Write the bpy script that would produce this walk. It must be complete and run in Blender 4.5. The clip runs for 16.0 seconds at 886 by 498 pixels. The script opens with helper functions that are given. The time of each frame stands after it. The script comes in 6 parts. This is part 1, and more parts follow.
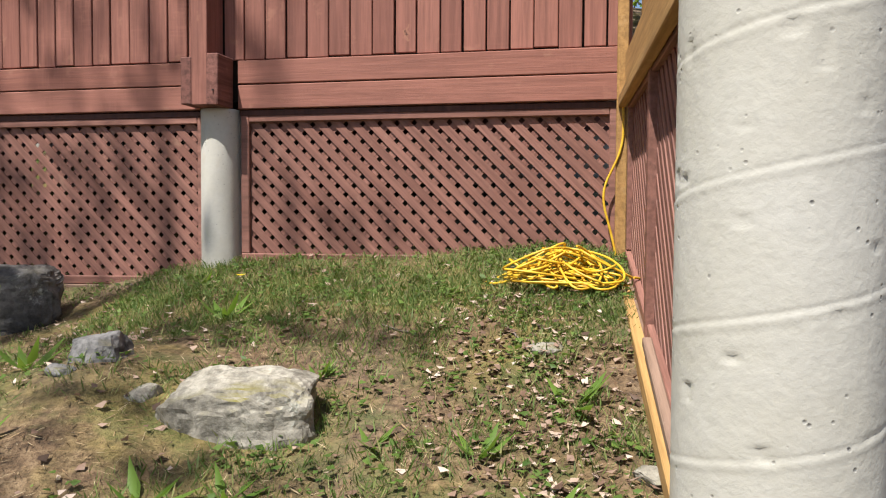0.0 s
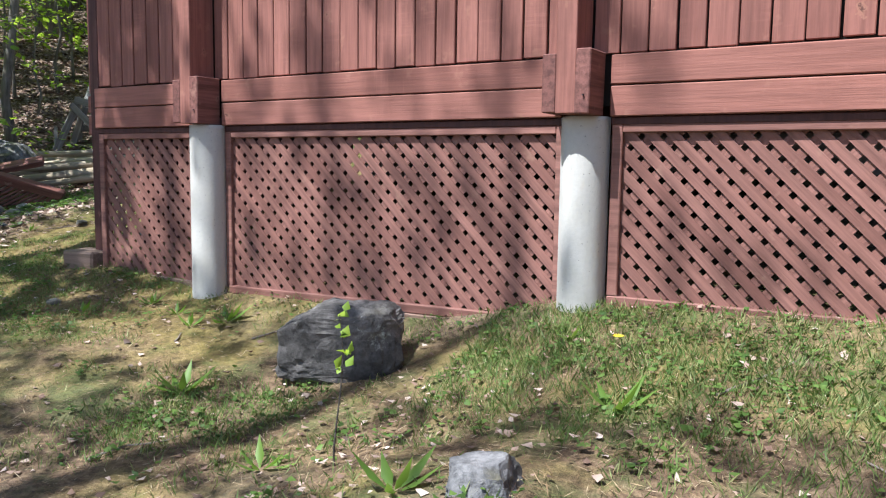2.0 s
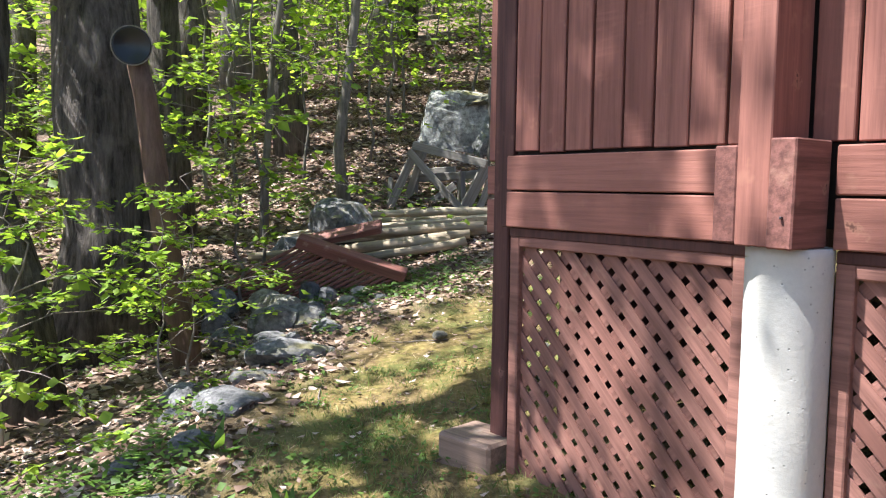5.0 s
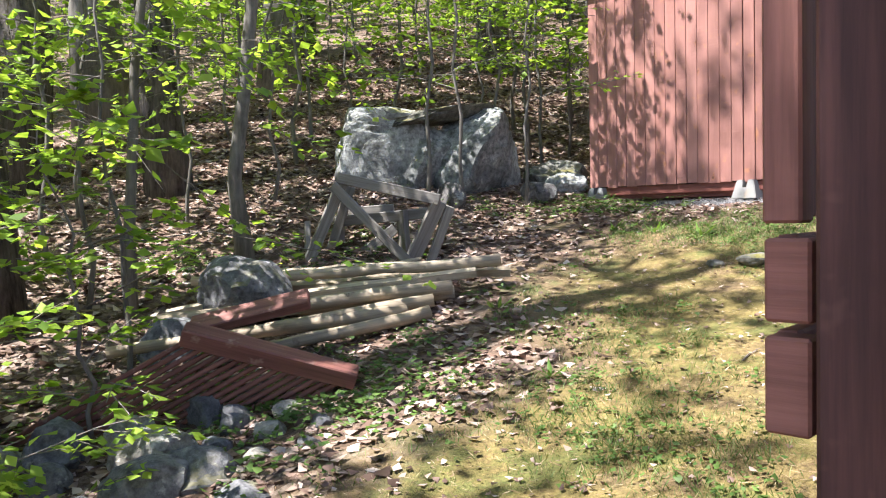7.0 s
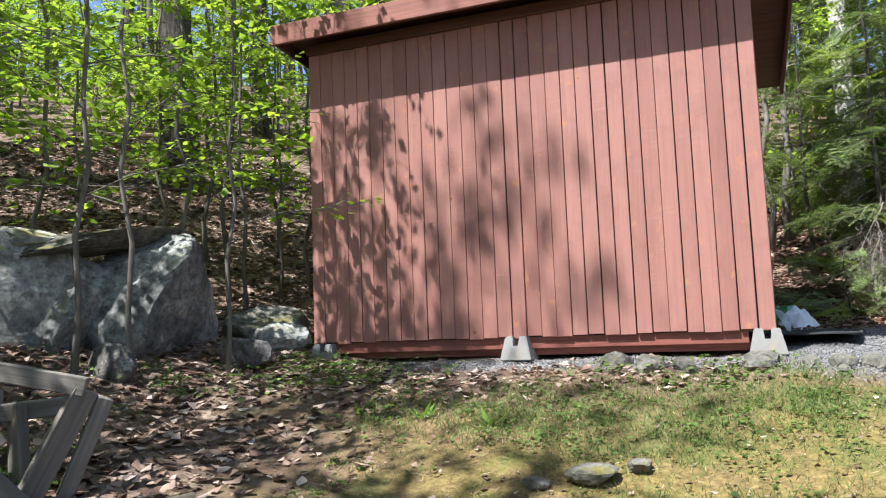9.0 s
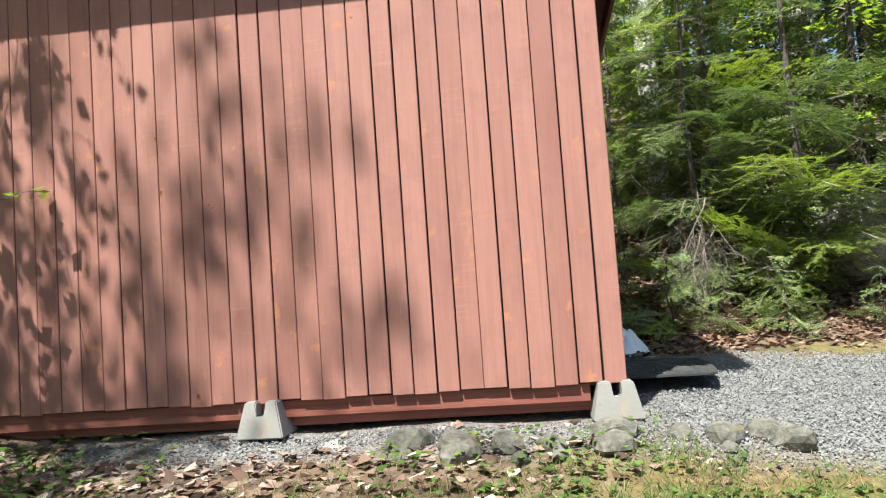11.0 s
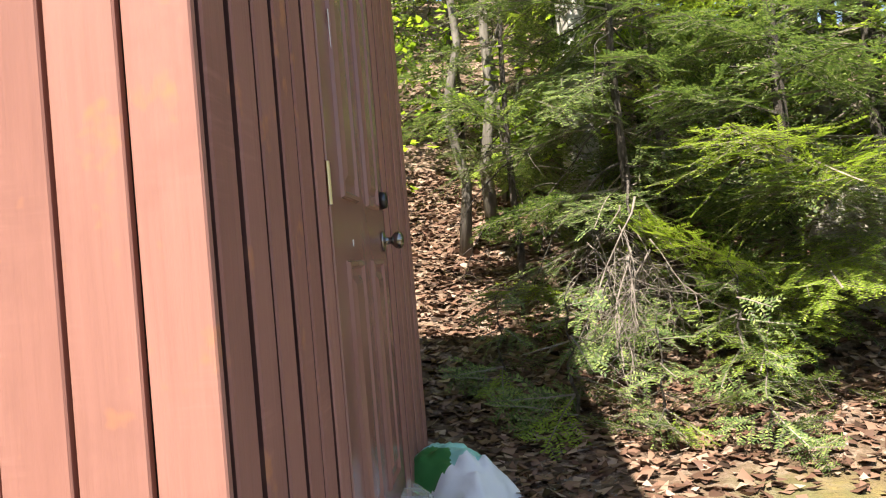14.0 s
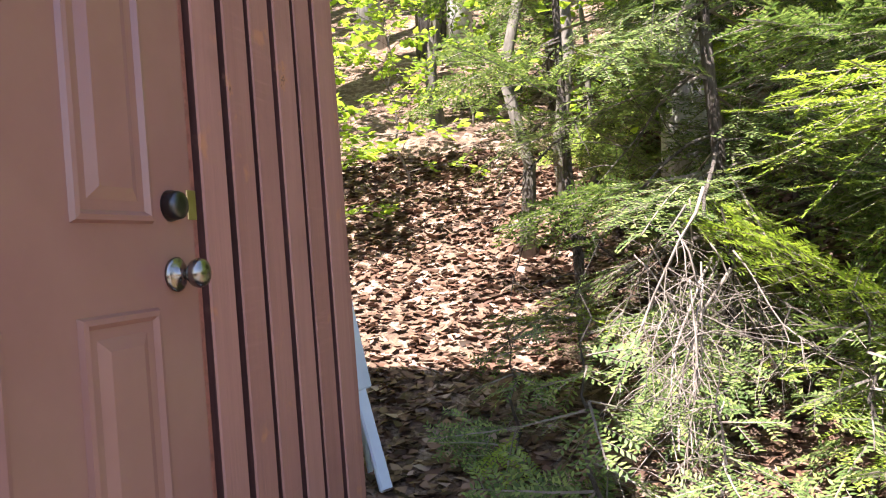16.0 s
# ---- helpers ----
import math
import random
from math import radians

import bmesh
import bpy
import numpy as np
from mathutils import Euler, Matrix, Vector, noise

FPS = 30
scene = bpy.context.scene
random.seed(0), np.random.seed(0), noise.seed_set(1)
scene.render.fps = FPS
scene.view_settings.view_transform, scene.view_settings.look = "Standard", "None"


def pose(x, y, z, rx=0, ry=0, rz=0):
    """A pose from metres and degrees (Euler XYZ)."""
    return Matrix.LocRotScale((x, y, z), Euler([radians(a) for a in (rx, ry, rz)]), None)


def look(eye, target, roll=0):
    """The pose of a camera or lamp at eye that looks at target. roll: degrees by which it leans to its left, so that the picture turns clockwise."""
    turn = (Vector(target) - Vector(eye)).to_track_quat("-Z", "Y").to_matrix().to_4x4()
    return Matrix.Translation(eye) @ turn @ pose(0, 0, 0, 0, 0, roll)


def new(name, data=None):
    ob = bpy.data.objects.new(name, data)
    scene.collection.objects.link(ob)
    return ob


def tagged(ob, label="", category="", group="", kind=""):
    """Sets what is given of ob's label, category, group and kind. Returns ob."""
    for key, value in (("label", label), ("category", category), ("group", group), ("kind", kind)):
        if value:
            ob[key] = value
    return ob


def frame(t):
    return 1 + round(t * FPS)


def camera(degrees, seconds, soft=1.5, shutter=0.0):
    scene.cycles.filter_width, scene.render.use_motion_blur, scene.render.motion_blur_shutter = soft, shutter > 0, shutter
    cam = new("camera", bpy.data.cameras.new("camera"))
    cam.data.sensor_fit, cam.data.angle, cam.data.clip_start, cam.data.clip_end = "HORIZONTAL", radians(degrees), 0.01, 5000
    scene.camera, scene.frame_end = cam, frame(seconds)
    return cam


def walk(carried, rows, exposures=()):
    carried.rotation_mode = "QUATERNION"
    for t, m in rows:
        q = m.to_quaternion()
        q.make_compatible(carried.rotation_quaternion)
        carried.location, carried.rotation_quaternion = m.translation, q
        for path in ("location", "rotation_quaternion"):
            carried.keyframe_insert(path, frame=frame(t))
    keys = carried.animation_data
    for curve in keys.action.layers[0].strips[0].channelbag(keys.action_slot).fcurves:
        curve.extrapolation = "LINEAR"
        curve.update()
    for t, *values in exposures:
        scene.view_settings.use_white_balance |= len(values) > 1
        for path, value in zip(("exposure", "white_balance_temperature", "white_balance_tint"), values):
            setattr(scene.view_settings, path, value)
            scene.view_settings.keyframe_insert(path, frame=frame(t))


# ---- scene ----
cam = camera(59.3, 16.0, 1.15)
METRES, EYE, TILT, LEAN, TURN = 13.9, 1.4, 0.0, 0.0, 0.0
ROWS = [
    (0.0, 0.0, 0.0, 0.0, 0.01, -2.42, -0.35),
    (0.5, -0.0078, 0.0135, 0.0087, 6.01, -3.68, 0.16),
    (1.0, -0.0189, 0.0252, 0.0153, 9.35, -5.16, 0.3),
    (1.5, -0.0294, 0.0372, 0.0205, 13.71, -6.18, -0.29),
    (2.0, -0.045, 0.0557, 0.0233, 19.49, -5.93, -0.8),
    (2.5, -0.0677, 0.0753, 0.0277, 25.38, -5.2, -0.8),
    (3.0, -0.0931, 0.099, 0.0311, 30.81, -4.52, -0.96),
    (3.5, -0.1204, 0.1228, 0.0355, 35.78, -4.3, -0.94),
    (4.0, -0.1464, 0.1421, 0.0422, 39.93, -4.45, -1.2),
    (6.5, -0.2876, 0.2488, 0.0532, 38.14, -4.49, 1.16),
    (7.0, -0.3162, 0.2757, 0.0577, 31.77, -2.56, 1.35),
    (7.5, -0.3401, 0.3065, 0.0643, 23.89, -0.19, 2.45),
    (8.0, -0.3568, 0.3385, 0.0688, 16.93, 3.17, 2.72),
    (8.5, -0.3738, 0.3719, 0.0739, 11.46, 5.65, 2.01),
    (9.0, -0.3872, 0.4027, 0.0795, 8.99, 5.91, 2.12),
    (9.5, -0.3931, 0.4324, 0.0849, 4.28, 5.04, 2.4),
    (10.0, -0.3932, 0.461, 0.0915, -0.78, 4.86, 2.53),
    (12.5, -0.3335, 0.6288, 0.1201, -9.38, 1.37, 5.24),
    (13.0, -0.3172, 0.6558, 0.126, -9.13, 0.88, 5.54),
    (13.5, -0.3028, 0.6775, 0.1323, -8.81, 0.72, 5.37),
    (14.0, -0.2847, 0.693, 0.1359, -8.61, 0.73, 4.82),
    (14.5, -0.2689, 0.7052, 0.1354, -9.36, 1.41, 3.01),
    (15.0, -0.2531, 0.723, 0.1353, -10.25, 0.33, 5.51),
    (15.5, -0.2387, 0.7463, 0.1375, -5.78, -0.36, 4.47),
    (16.0, -0.2277, 0.7706, 0.1418, 3.2, 0.11, 4.26),
]
walk(cam, [(t, pose(0, 0, EYE, TILT, LEAN, TURN) @ pose(METRES * x, METRES * y, METRES * z, 90 + pitch, roll, yaw)) for t, x, y, z, yaw, pitch, roll in ROWS],
     exposures=[(0.0, 0.8, 6500, 10), (0.8, 0.85, 6400, 10), (2.5, 1.4, 5500, 10), (3.5, 1.5, 5900, 10), (4.0, 1.65, 5950, 10), (6.5, 1.9, 6000, 15), (7.0, 1.95, 5950, 15), (7.5, 1.5, 5950, 13), (8.0, 1.4, 6000, 12), (9.0, 1.42, 5900, 11), (10.0, 1.5, 5900, 10), (12.5, 1.32, 7000, 0), (13.0, 1.32, 7000, 0), (13.6, 1.4, 6950, 2), (14.5, 2.3, 6950, 24), (15.5, 2.35, 6600, 20), (16.0, 2.5, 6400, 22)])

# ---- world and sun ----
SUN_ELEVATION, SUN_AZIMUTH = 61.0, 35.0   # azimuth: the way the shadows fall, degrees right of +y
sky_world = bpy.data.worlds.new("sky")
scene.world = sky_world
sky_world.use_nodes = True
sky_nodes = sky_world.node_tree.nodes
sky_tex = sky_nodes.new("ShaderNodeTexSky")
sky_tex.sky_type, sky_tex.sun_disc = "NISHITA", False
sky_tex.sun_elevation, sky_tex.sun_rotation = radians(SUN_ELEVATION), radians(SUN_AZIMUTH + 180)
sky_world.node_tree.links.new(sky_tex.outputs[0], sky_nodes["Background"].inputs[0])
sky_nodes["Background"].inputs[1].default_value = 0.078
sun_data = bpy.data.lights.new("sun", "SUN")
sun_data.energy, sun_data.angle, sun_data.color = 5.0, radians(0.6), (1.0, 0.95, 0.87)
sun = new("sun", sun_data)
SUN_WAY = Vector((math.sin(radians(SUN_AZIMUTH)) * math.cos(radians(SUN_ELEVATION)),
                  math.cos(radians(SUN_AZIMUTH)) * math.cos(radians(SUN_ELEVATION)), -math.sin(radians(SUN_ELEVATION))))
sun.matrix_world = look((-6, -6, 12), Vector((-6, -6, 12)) + SUN_WAY)


# ---- materials ----
class Mat:
    """A node material under construction."""

    def __init__(self, name, rough=0.7, metal=0.0):
        self.m = bpy.data.materials.new(name)
        self.m.use_nodes = True
        self.t = self.m.node_tree
        self.bsdf = self.t.nodes["Principled BSDF"]
        self.bsdf.inputs["Roughness"].default_value = rough
        self.bsdf.inputs["Metallic"].default_value = metal
        self.bsdf.inputs["Specular IOR Level"].default_value = 0.3

    def node(self, kind, **values):
        n = self.t.nodes.new(kind)
        for k, v in values.items():
            n.inputs[k].default_value = v
        return n

    def link(self, a, b):
        self.t.links.new(a, b)

    def coords(self, scale=(1, 1, 1), random_shift=False):
        c = self.node("ShaderNodeTexCoord")
        mp = self.node("ShaderNodeMapping")
        mp.inputs["Scale"].default_value = scale
        self.link(c.outputs["Object"], mp.inputs["Vector"])
        if random_shift:
            info = self.node("ShaderNodeObjectInfo")
            mul = self.node("ShaderNodeMath")
            mul.operation = "MULTIPLY"
            mul.inputs[1].default_value = 37.0
            self.link(info.outputs["Random"], mul.inputs[0])
            self.link(mul.outputs[0], mp.inputs["Location"])
        return mp.outputs[0]

    def noise(self, vec, scale, detail=4.0, rough=0.6):
        n = self.node("ShaderNodeTexNoise", Scale=scale, Detail=detail, Roughness=rough)
        if vec is not None:
            self.link(vec, n.inputs["Vector"])
        return n.outputs["Fac"]

    def ramp(self, fac, stops):
        r = self.node("ShaderNodeValToRGB")
        el = r.color_ramp.elements
        while len(el) < len(stops):
            el.new(0.5)
        for e, (p, c) in zip(el, stops):
            e.position = p
            e.color = (*c, 1) if not isinstance(c, (int, float)) else (c, c, c, 1)
        self.link(fac, r.inputs[0])
        return r.outputs[0]

    def mix(self, fac, a, b, kind="MIX"):
        n = self.t.nodes.new("ShaderNodeMix")
        n.data_type, n.blend_type = "RGBA", kind
        for v, i in ((fac, 0), (a, 6), (b, 7)):
            if isinstance(v, (int, float)):
                n.inputs[i].default_value = v
            elif isinstance(v, tuple):
                n.inputs[i].default_value = (*v, 1)
            else:
                self.link(v, n.inputs[i])
        return n.outputs[2]

    def bump(self, height, strength=0.3, distance=0.01):
        b = self.node("ShaderNodeBump", Strength=strength, Distance=distance)
        self.link(height, b.inputs["Height"])
        self.link(b.outputs[0], self.bsdf.inputs["Normal"])

    def colour(self, c):
        self.link(c, self.bsdf.inputs["Base Color"])
        return self.m


def wood_material(name, dark, light, bare, grain_axis=2, wear=0.5, rough=0.65, grain=0.6, saw=0.0):
    """Stained boards: grain along one axis, knots, worn spots where the bare wood shows, saw marks across."""
    k = Mat(name, rough)
    sc = [38.0, 38.0, 38.0]
    sc[grain_axis] = 1.6
    v = k.coords(tuple(sc), True)
    flat = [3.0, 3.0, 3.0]
    flat[grain_axis] = 0.7
    v2 = k.coords(tuple(flat), True)
    v3 = k.coords((1, 1, 1), True)
    streak = k.noise(v, 1.0, 6.0, 0.65)
    fine = k.noise(v, 3.1, 4.0, 0.6)
    blot = k.noise(v2, 1.3, 4.0)
    info = k.node("ShaderNodeObjectInfo")
    tone = k.ramp(info.outputs["Random"], [(0.0, dark), (0.5, tuple(0.55 * x + 0.45 * y for x, y in zip(dark, light))), (1.0, light)])
    c = k.mix(k.ramp(blot, [(0.42, 0.0), (0.72, 0.6)]), tone, light)
    c = k.mix(k.ramp(streak, [(0.42, 0.0), (0.66, grain)]), c, tuple(x * 0.42 for x in dark))
    c = k.mix(k.ramp(fine, [(0.45, 0.0), (0.75, grain * 0.6)]), c, tuple(x * 0.5 for x in dark))
    stain = k.noise(v3, 2.2, 5.0, 0.7)
    c = k.mix(k.ramp(stain, [(0.52, 0.0), (0.7, 0.35)]), c, tuple(x * 0.55 for x in dark))
    spots = k.noise(v3, 9.0, 3.0, 0.7)
    c = k.mix(k.ramp(spots, [(0.62, 0.0), (0.72, wear * 0.8)]), c, bare)
    knots = k.node("ShaderNodeTexVoronoi", Scale=3.6)
    k.link(k.coords(tuple(0.55 if a == grain_axis else 1.0 for a in range(3)), True), knots.inputs["Vector"])
    ragged = k.mix(0.35, knots.outputs["Distance"], k.noise(v3, 30.0, 3.0, 0.7), "ADD")
    c = k.mix(k.ramp(ragged, [(0.205, 0.55), (0.245, 0.0)]), c, bare)
    c = k.mix(k.ramp(ragged, [(0.175, 0.85), (0.205, 0.0)]), c, tuple(x * 0.3 for x in dark))
    height = k.mix(0.5, streak, fine)
    if saw:
        across = [6.0, 6.0, 6.0]
        across[grain_axis] = 70.0
        marks = k.noise(k.coords(tuple(across), True), 1.0, 3.0, 0.6)
        patches = k.ramp(k.noise(v3, 3.3, 3.0, 0.6), [(0.52, 0.0), (0.66, 1.0)])
        shown = k.mix(1.0, patches, k.ramp(marks, [(0.5, 0.0), (0.75, saw)]), "MULTIPLY")
        c = k.mix(shown, c, tuple(min(1.0, x * 1.2) for x in light))
        height = k.mix(k.mix(1.0, patches, (0.4, 0.4, 0.4), "MULTIPLY"), height, marks)
    k.bump(height, 0.5, 0.005)
    return k.colour(c)


M_SIDING = wood_material("red_stained_siding", (0.205, 0.082, 0.062), (0.32, 0.138, 0.105), (0.36, 0.18, 0.12), 2, 0.5, 0.7, 0.5, 0.3)
M_FASCIA = wood_material("red_stained_beam", (0.235, 0.094, 0.07), (0.325, 0.142, 0.108), (0.36, 0.19, 0.13), 0, 0.4, 0.7, 0.4, 0.25)
M_LATTICE = wood_material("red_stained_lattice", (0.195, 0.088, 0.068), (0.29, 0.142, 0.112), (0.34, 0.21, 0.15), 0, 0.45)
# also colours the edges of the shed's side boards, as gap shade
M_POST = wood_material("dark_post_and_edge_shade", (0.068, 0.028, 0.024), (0.105, 0.043, 0.036), (0.26, 0.13, 0.10), 2, 0.25)
M_SHED = wood_material("shed_board", (0.275, 0.124, 0.098), (0.365, 0.178, 0.143), (0.46, 0.20, 0.09), 2, 0.75, 0.6, 0.16, 0.4)
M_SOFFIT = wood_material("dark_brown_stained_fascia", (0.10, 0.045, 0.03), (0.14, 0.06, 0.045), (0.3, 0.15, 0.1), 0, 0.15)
M_NEWWOOD = wood_material("yellow_unpainted_timber", (0.33, 0.18, 0.06), (0.46, 0.28, 0.11), (0.55, 0.40, 0.22), 0, 0.3)
M_ENDGRAIN = wood_material("red_stained_beam_end", (0.15, 0.062, 0.05), (0.24, 0.105, 0.085), (0.32, 0.18, 0.13), 1, 0.5, 0.75, 0.8, 0.2)
M_GREYWOOD = wood_material("weathered_grey_timber", (0.17, 0.15, 0.125), (0.29, 0.265, 0.23), (0.12, 0.095, 0.07), 0, 0.4)
M_LOG = wood_material("dry_tan_pole", (0.30, 0.235, 0.155), (0.47, 0.39, 0.275), (0.13, 0.09, 0.06), 0, 0.7)
M_REDRAIL = wood_material("faded_red_rail", (0.19, 0.075, 0.058), (0.28, 0.125, 0.10), (0.38, 0.27, 0.21), 0, 0.7)
M_GREYSILL = wood_material("weathered_brown_sill", (0.22, 0.14, 0.10), (0.32, 0.22, 0.17), (0.38, 0.32, 0.27), 0, 0.6)


def concrete_material(name, base):
    k = Mat(name, 0.85)
    v = k.coords()
    fine, big = k.noise(v, 60.0, 5.0), k.noise(v, 3.0, 4.0)
    c = k.mix(k.ramp(big, [(0.3, 0.0), (0.75, 0.75)]), base, tuple(x * f for x, f in zip(base, (0.78, 0.75, 0.66))))
    c = k.mix(k.ramp(fine, [(0.4, 0.0), (0.8, 0.35)]), c, tuple(x * 0.7 for x in base))
    rust = k.noise(k.coords((1.0, 1.0, 0.45)), 4.5, 3.0)
    c = k.mix(k.ramp(rust, [(0.62, 0.0), (0.74, 0.45)]), c, (0.42, 0.27, 0.12))
    pits = k.node("ShaderNodeTexVoronoi", Scale=48.0)
    k.link(v, pits.inputs["Vector"])
    hole = k.ramp(pits.outputs["Distance"], [(0.06, 0.0), (0.16, 1.0)])
    few = k.ramp(k.noise(v, 9.0, 2.0), [(0.48, 1.0), (0.56, 0.0)])
    hole = k.mix(few, hole, (1.0, 1.0, 1.0))
    c = k.mix(hole, tuple(x * 0.5 for x in base), c)
    k.bump(k.mix(0.5, hole, fine), 0.5, 0.006)
    return k.colour(c)


M_CONCRETE = concrete_material("pale_concrete", (0.47, 0.465, 0.435))
M_PALECONCRETE = concrete_material("whitened_concrete", (0.53, 0.52, 0.49))
M_BLOCK = concrete_material("grey_concrete_block", (0.25, 0.245, 0.235))


def rock_material(name, dark, light, moss=0.45):
    k = Mat(name, 0.9)
    v = k.coords()
    a, b, d = k.noise(v, 3.5, 8.0, 0.7), k.noise(v, 22.0, 6.0, 0.7), k.noise(v, 2.2, 4.0)
    c = k.ramp(a, [(0.36, dark), (0.6, light)])
    c = k.mix(k.ramp(k.noise(v, 1.1, 3.0, 0.5), [(0.46, 0.0), (0.56, 0.5)]), c, tuple(x * 0.9 for x in dark))
    c = k.mix(k.ramp(b, [(0.42, 0.0), (0.66, 0.8)]), c, tuple(x * 0.5 for x in dark))
    lichen = k.noise(v, 7.0, 5.0, 0.75)
    c = k.mix(k.ramp(lichen, [(0.6, 0.0), (0.68, 0.55)]), c, (0.45, 0.46, 0.40))
    geo = k.node("ShaderNodeNewGeometry")
    sep = k.node("ShaderNodeSeparateXYZ")
    k.link(geo.outputs["Normal"], sep.inputs[0])
    top = k.ramp(sep.outputs[2], [(0.45, 0.0), (0.9, 1.0)])
    mask = k.mix(1.0, top, k.ramp(d, [(0.5, 0.0), (0.62, moss)]), "MULTIPLY")
    c = k.mix(mask, c, (0.16, 0.14, 0.03))
    k.bump(k.mix(0.4, a, b), 0.8, 0.03)
    return k.colour(c)


M_ROCK = rock_material("grey_rock", (0.075, 0.075, 0.077), (0.31, 0.30, 0.295), 0.6)
M_PALEROCK = rock_material("pale_lichen_rock", (0.17, 0.155, 0.125), (0.52, 0.49, 0.42), 0.9)
M_DARKROCK = rock_material("dark_slate_rock", (0.045, 0.042, 0.039), (0.22, 0.203, 0.19), 0.2)
M_BOULDER = rock_material("lichen_boulder", (0.13, 0.13, 0.12), (0.66, 0.66, 0.61), 0.9)

M_DARKBOULDER = rock_material("dark_mossy_boulder", (0.085, 0.087, 0.082), (0.50, 0.50, 0.46), 0.9)
M_MOSSROCK = rock_material("moss_topped_rock", (0.07, 0.066, 0.05), (0.30, 0.29, 0.25), 1.0)

# ground: bare soil and dry needles, moss, thin turf, leaf litter, gravel
k = Mat("forest_lawn_ground", 0.95)
v = k.coords()
attr = k.node("ShaderNodeAttribute")
attr.attribute_name = "litter"
attr2 = k.node("ShaderNodeAttribute")
attr2.attribute_name = "gravel"
attr3 = k.node("ShaderNodeAttribute")
attr3.attribute_name = "moss"
n1, n2, n3, n4 = k.noise(v, 1.1, 5.0, 0.65), k.noise(v, 2.3, 6.0, 0.7), k.noise(v, 26.0, 5.0, 0.75), k.noise(v, 90.0, 3.0)
soil = k.ramp(n3, [(0.3, (0.035, 0.024, 0.016)), (0.5, (0.135, 0.088, 0.052)), (0.72, (0.28, 0.20, 0.12))])
moss = k.ramp(n3, [(0.3, (0.085, 0.075, 0.025)), (0.7, (0.29, 0.225, 0.08))])
turf = k.ramp(n4, [(0.3, (0.035, 0.055, 0.015)), (0.7, (0.12, 0.16, 0.045))])
c = k.mix(k.ramp(n1, [(0.47, 0.0), (0.6, 0.9)]), soil, moss)
c = k.mix(k.mix(1.0, attr3.outputs["Fac"], k.ramp(n2, [(0.34, 0.15), (0.6, 1.0)]), "MULTIPLY"), c, k.ramp(n3, [(0.28, (0.07, 0.055, 0.016)), (0.5, (0.20, 0.15, 0.043)), (0.75, (0.36, 0.275, 0.085))]))
c = k.mix(k.ramp(n2, [(0.49, 0.0), (0.61, 0.6)]), c, turf)
vor = k.node("ShaderNodeTexVoronoi", Scale=17.0)
k.link(v, vor.inputs["Vector"])
lit = k.mix(k.ramp(n3, [(0.35, 0.0), (0.65, 1.0)]), k.ramp(vor.outputs["Color"], [(0.1, (0.10, 0.06, 0.04)), (0.5, (0.24, 0.16, 0.11)), (0.9, (0.40, 0.31, 0.24))]), (0.07, 0.045, 0.03))
c = k.mix(attr.outputs["Fac"], c, lit)
gr = k.node("ShaderNodeTexVoronoi", Scale=55.0)
k.link(v, gr.inputs["Vector"])
c = k.mix(attr2.outputs["Fac"], c, k.ramp(gr.outputs["Color"], [(0.1, (0.11, 0.11, 0.11)), (0.9, (0.27, 0.265, 0.26))]))
k.bump(k.mix(0.4, n3, n4), 0.9, 0.03)
M_GROUND = k.colour(c)


def leaf_material(name, stops, back, through_share=0.45, rough=0.5):
    """Leaves: a spread of colours leaf by leaf, and light that shines through them."""
    k = Mat(name, rough)
    geo = k.node("ShaderNodeNewGeometry")
    c = k.ramp(geo.outputs["Random Per Island"], stops)
    k.link(c, k.bsdf.inputs["Base Color"])
    tr = k.node("ShaderNodeBsdfTranslucent")
    k.link(k.mix(1.0, c, back, "MULTIPLY"), tr.inputs["Color"])
    mx = k.node("ShaderNodeMixShader")
    mx.inputs[0].default_value = through_share
    k.link(k.bsdf.outputs[0], mx.inputs[1])
    k.link(tr.outputs[0], mx.inputs[2])
    k.link(mx.outputs[0], k.t.nodes["Material Output"].inputs[0])
    return k.m


M_LEAF = leaf_material("spring_leaf", [(0.0, (0.10, 0.175, 0.025)), (0.5, (0.23, 0.35, 0.040)), (1.0, (0.36, 0.48, 0.065))], (1.5, 1.45, 0.9), 0.5)
M_NEEDLE = leaf_material("fir_needle", [(0.0, (0.05, 0.09, 0.025)), (0.6, (0.135, 0.19, 0.06)), (1.0, (0.27, 0.33, 0.095))], (1.2, 1.3, 0.9), 0.3)
M_NEEDLE_NEW = leaf_material("fresh_fir_needle", [(0.0, (0.14, 0.22, 0.035)), (1.0, (0.32, 0.41, 0.06))], (1.3, 1.3, 0.8), 0.4)
M_DRYLEAF = leaf_material("dry_leaf", [(0.0, (0.05, 0.03, 0.02)), (0.35, (0.20, 0.125, 0.09)), (0.75, (0.38, 0.275, 0.215)), (1.0, (0.58, 0.47, 0.40))], (1, 1, 1), 0.12, 0.6)
M_FIRLITTER = leaf_material("old_red_brown_leaf", [(0.0, (0.03, 0.018, 0.012)), (0.4, (0.14, 0.075, 0.05)), (0.8, (0.25, 0.155, 0.105)), (1.0, (0.42, 0.31, 0.24))], (1, 1, 1), 0.12, 0.6)
M_GRASS = leaf_material("grass_blade", [(0.0, (0.07, 0.11, 0.025)), (0.6, (0.13, 0.205, 0.055)), (1.0, (0.31, 0.31, 0.13))], (1.3, 1.3, 0.9), 0.35)
